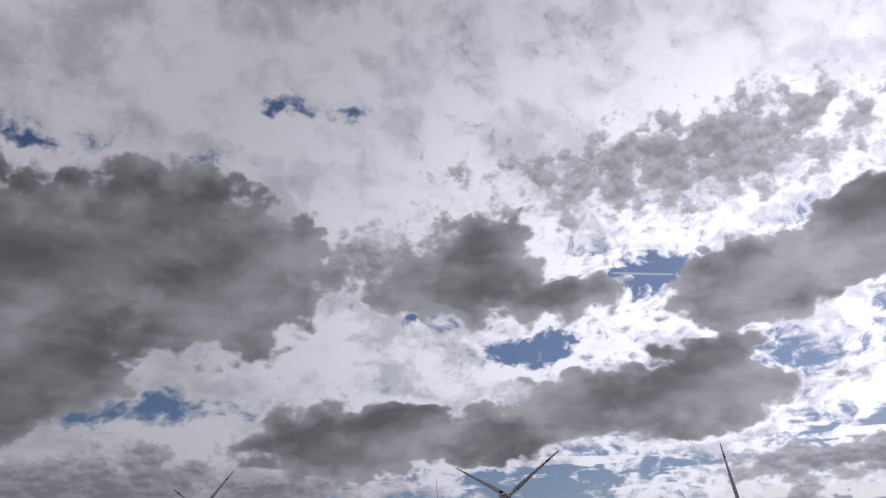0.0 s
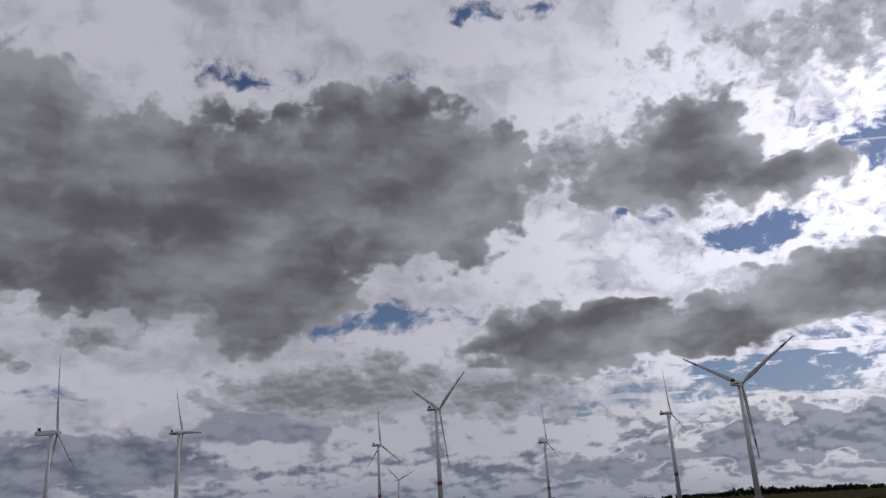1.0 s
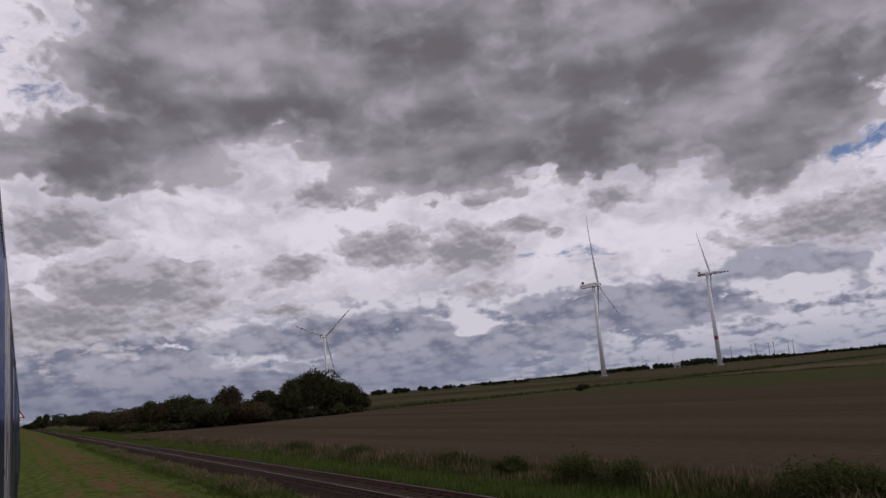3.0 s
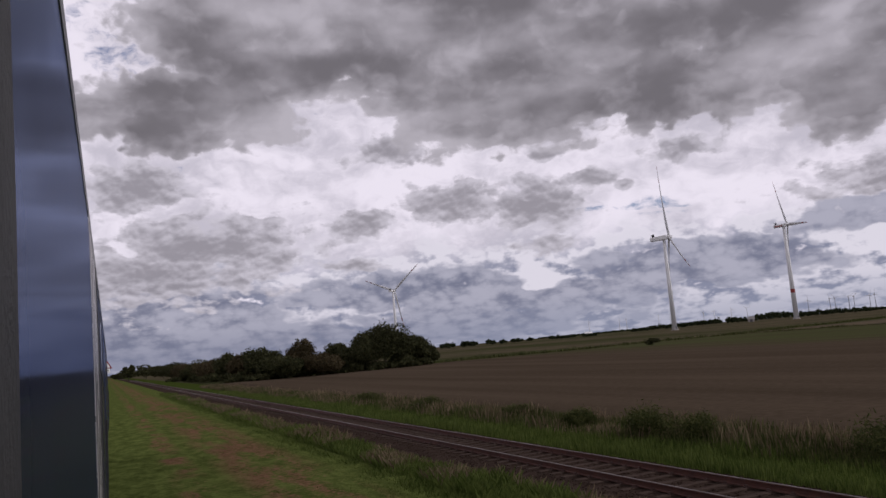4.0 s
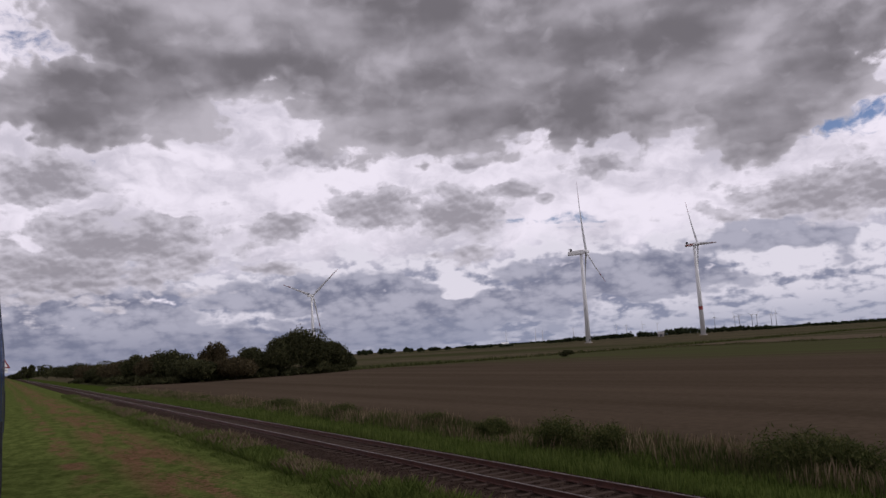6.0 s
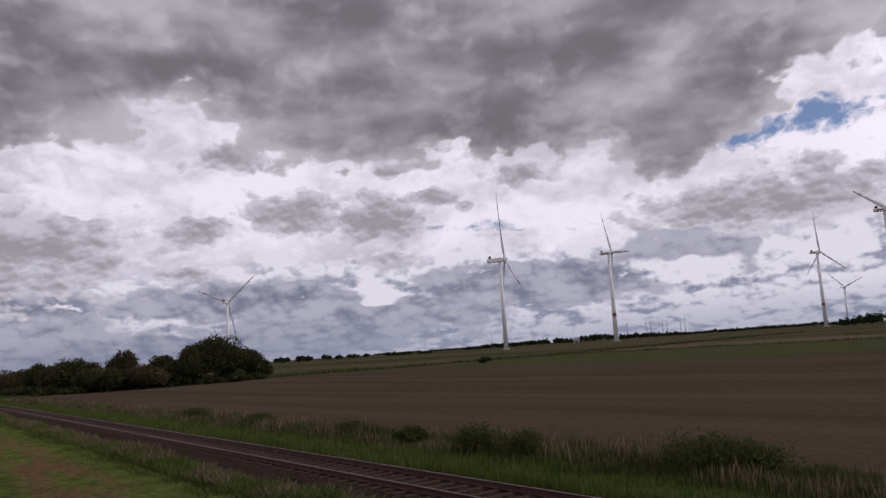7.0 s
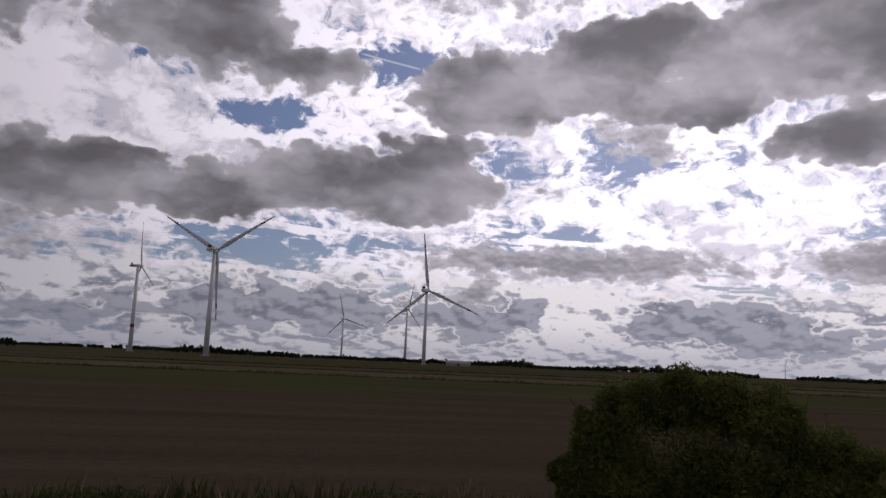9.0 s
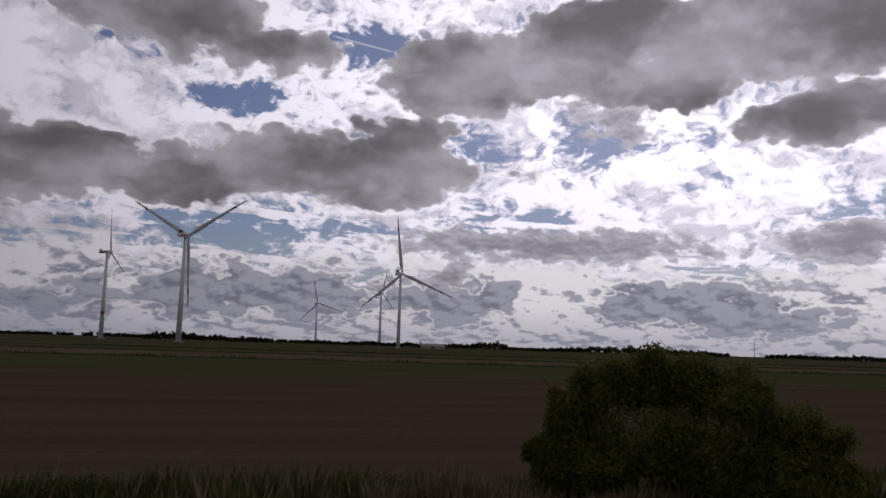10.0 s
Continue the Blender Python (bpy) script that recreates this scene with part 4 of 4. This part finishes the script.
stuff("verge_grass", join(blades(spread(42000, 13.5, 16.2, 6, 110, 1.5), -0.05, 0.42, 0.012),
                          blades(spread(16000, 13.6, 17.0, -60, 6, 1.0), -0.05, 0.45, 0.016)), GRASS, "long green grass beside the track", "grass")
stuff("verge_weeds", join(blades(spread(46000, 15.6, 18.6, 4, 150, 1.6), 0.0, 0.52, 0.018), blades(spread(26000, 15.4, 18.6, -70, 6, 0.9), 0.0, 0.85, 0.018)), WEED, "rank weeds and reeds at the field edge", "weeds")
stuff("dry_stalks", join(blades(clumped(spread(30000, 15.4, 18.8, 4, 150, 1.5), 3, 0.0), 0.0, 0.72, 0.009, 0.3), blades(clumped(spread(14000, 15.4, 18.8, -70, 6, 1.0), 5, 0.05), 0.0, 1.0, 0.010, 0.3)), STRAW, "pale dry stalks among the weeds", "weeds")
stuff("trackside_grass", join(blades(clumped(spread(50000, 7.0, 9.5, 6, 120, 1.7), 9, -0.12), -0.05, 0.30, 0.010, 0.6), blades(spread(45000, 7.7, 9.1, 6, 130, 1.6), -0.05, 0.46, 0.011, 0.7)), GRASS, "tufts of long grass beside the ballast", "grass")
stuff("trackside_straw", blades(clumped(spread(32000, 7.8, 9.2, 8, 110, 1.6), 12, -0.02), -0.05, 0.55, 0.008, 0.6), STRAW, "pale dry grass beside the ballast", "grass")
stuff("mown_stubble", blades(spread(90000, 0.25, 7.6, 6, 80, 1.8), 0.04, 0.075, 0.008, 0.8), GRASS, "short mown grass", "grass")

for x, y, h, w in ((16.2, 21.5, 1.45, 1.25), (16.4, 19.4, 1.15, 1.0), (17.2, 13.4, 1.35, 1.6), (17.4, 12.0, 1.2, 1.2), (17.0, 27.0, 0.9, 0.9), (17.3, 32.5, 0.9, 1.2), (17.6, 44.0, 1.0, 1.4), (17.5, 56.0, 1.0, 1.6), (17.2, 6.4, 1.2, 1.4), (17.3, 3.2, 1.1, 1.2), (17.0, -3.0, 1.1, 1.4)):
    tree("shrub", (x, y, 0.0), h * 0.8, w * 0.8, "small dark shrub among verge weeds", 0.07, 4500, WEED, 30, stem=False, group="verge shrubs", category="shrub", low=0.0, ragged=0.10, slim=0.2)


def big_bush():
    """The broad willow bush past the track, with upright sprigs above its outline."""
    t = thing("bush", "broad dense dark green willow bush beside the track", "bush", "", (16.2, -9.6, 0))
    side = Vector((9.6, 16.2, 0)).normalized()
    for i in range(14):
        bm = bmesh.new()
        u = RNG.uniform(-2.6, 2.6)
        foot = side * (u * 0.35)
        tip = side * u * 1.1 + Vector((RNG.uniform(-0.8, 0.8), RNG.uniform(-0.8, 0.8), RNG.uniform(1.8, 3.0)))
        tube(bm, foot + Vector((0, 0, -0.1)), tip, 0.05, 0.015, 6)
        part("stem", bm, BARK, t)
    pts = []
    # lumps: along the bush, half width, height of the middle, half height
    for u, w, z, hz in ((3.0, 0.5, 1.2, 0.6), (2.4, 0.8, 2.0, 1.0), (1.6, 0.95, 2.8, 1.1), (0.6, 1.0, 2.95, 1.15), (-0.4, 1.0, 2.9, 1.15), (-1.3, 1.0, 2.6, 1.1), (-2.1, 0.95, 2.1, 1.0), (-2.9, 0.85, 1.6, 0.9), (-3.5, 0.65, 1.1, 0.7), (1.6, 1.4, 1.1, 1.0), (0.2, 1.5, 1.4, 1.2), (-1.3, 1.5, 1.2, 1.1), (2.5, 1.0, 0.9, 0.8), (-2.6, 1.1, 0.8, 0.8)):
        p = crown_points(9000, w, w, hz, 18, 0.1)
        p[:, 2] = np.clip(p[:, 2] + z, 0.05, None)
        pts.append(p + [side.x * u, side.y * u, 0])
    # dense growth inside
    for u, w, z, hz in ((2.0, 1.0, 1.3, 1.2), (0.8, 1.3, 1.7, 1.5), (-0.6, 1.3, 1.7, 1.5), (-1.9, 1.2, 1.2, 1.2), (-2.9, 0.8, 0.8, 0.8), (2.7, 0.6, 0.8, 0.7)):
        d = RNG.normal(size=(5000, 3))
        d *= (RNG.uniform(0, 1, 5000) ** 0.33 / np.linalg.norm(d, axis=1))[:, None]
        p = d * [w, w, hz] + [side.x * u, side.y * u, z]
        p[:, 2] = np.clip(p[:, 2], 0.05, None)
        pts.append(p)
    v, f = leaves(np.concatenate(pts), 0.064, 0.24)
    raw("crown", v, f, SHRUB, t)
    for i in range(46):
        u = RNG.uniform(-2.6, 2.4)
        top = 3.62 - 0.12 * (u - 0.3) ** 2
        base = side * u + Vector((RNG.uniform(-0.5, 0.5), RNG.uniform(-0.5, 0.5), top - 0.6))
        tip = base + Vector((RNG.uniform(-0.15, 0.15), RNG.uniform(-0.15, 0.15), RNG.uniform(0.35, 0.75)))
        twig = part("sprig", tube(bmesh.new(), base, tip, 0.008, 0.003, 4), BARK, t)
        k = RNG.uniform(0, 1, 30)[:, None]
        v, f = leaves(np.array(base) + (np.array(tip) - np.array(base)) * k + RNG.normal(size=(30, 3)) * 0.035, 0.055, 0.24)
        raw("sprig_foliage", v, f, SHRUB, twig)


big_bush()
n_ = 9000
yx = np.stack([RNG.uniform(14.0, 15.6, n_), RNG.uniform(-9.5, -2.5, n_)], 1)
stuff("bush_reeds", join(blades(yx[:5200], 0.0, 1.15, 0.014, 0.3), blades(yx[5200:], 0.0, 1.25, 0.010, 0.3)), STRAW, "dry reeds standing before the bush", "reeds")


# small things ------------------------------------------------------------
def warning_sign(at):
    t = thing("warning_sign", "red-bordered white triangle sign over a white plate", "sign", "", at)
    bm = bmesh.new()
    tube(bm, (0, 0.03, -0.2), (0, 0.03, 4.6), 0.022, 0.022, 10)
    part("post", bm, GALV, t)
    def tri(s, y0, y1, mat, name, label):
        b = bmesh.new()
        pts = [(-s, -s * 0.577), (s, -s * 0.577), (0, s * 1.155)]
        a = [b.verts.new((x, y0, 4.35 + z)) for x, z in pts]
        c = [b.verts.new((x, y1, 4.35 + z)) for x, z in pts]
        b.faces.new(a)
        b.faces.new(c[::-1])
        for i in range(3):
            b.faces.new((a[i], a[(i + 1) % 3], c[(i + 1) % 3], c[i]))
        part(name, b, mat, t, label)
    tri(0.45, -0.02, 0.0, RED, "border", "red triangle border")
    tri(0.27, -0.03, -0.022, WHITE_PAINT, "face", "white triangle face")
    b = bmesh.new()
    box(b, (-0.03, -0.036, 4.27), (0.03, -0.031, 4.42))
    part("mark", b, DARKBOX, t)
    b = bmesh.new()
    box(b, (-0.26, -0.02, 3.72), (0.26, 0.0, 4.12), 0.005)
    part("plate", b, WHITE_PAINT, t, "white plate")
    b = bmesh.new()
    box(b, (-0.17, -0.026, 3.89), (0.17, -0.021, 3.95))
    part("plate_bar", b, DARKBOX, t)


warning_sign((0.25, 76, 0.1))


def barn(at, turn, length, width, wall, roof, wmat, rmat, label, category="barn"):
    t = thing("barn", label, category, "", at)
    bm = bmesh.new()
    box(bm, (-length / 2, -width / 2, -0.4), (length / 2, width / 2, wall))
    part("wall", bm, wmat, t)
    bm = bmesh.new()
    a = [bm.verts.new((x, y, z)) for x in (-length / 2 - 0.4, length / 2 + 0.4) for y, z in ((-width / 2 - 0.4, wall - 0.1), (0, roof), (width / 2 + 0.4, wall - 0.1))]
    for q in ((0, 1, 4, 3), (1, 2, 5, 4), (0, 2, 1), (3, 4, 5), (0, 3, 5, 2)):
        bm.faces.new([a[i] for i in q])
    part("roof", bm, rmat, t)
    bm = bmesh.new()
    box(bm, (-1.8, -width / 2 - 0.05, 0), (1.8, -width / 2 + 0.2, min(3.2, wall - 0.3)))
    part("door", bm, DARKBOX, t)
    t.matrix_basis = Matrix.Translation(at) @ pose(0, 0, 0, 0, 0, turn)


barn(spot(103.6, 1000), -100, 30, 12, 3.2, 6.0, WALLING, TILE, "low grey farm barn with a pale roof")
barn(spot(33.5, 2450), -33, 22, 12, 4.5, 8.0, WHITE_PAINT, WHITE_PAINT, "white farm shed far out on the plain")
barn(spot(44.4, 1220), -44, 9, 8, 3.5, 7.5, WALLING, TILE, "grey gabled farmhouse among trees", "house")
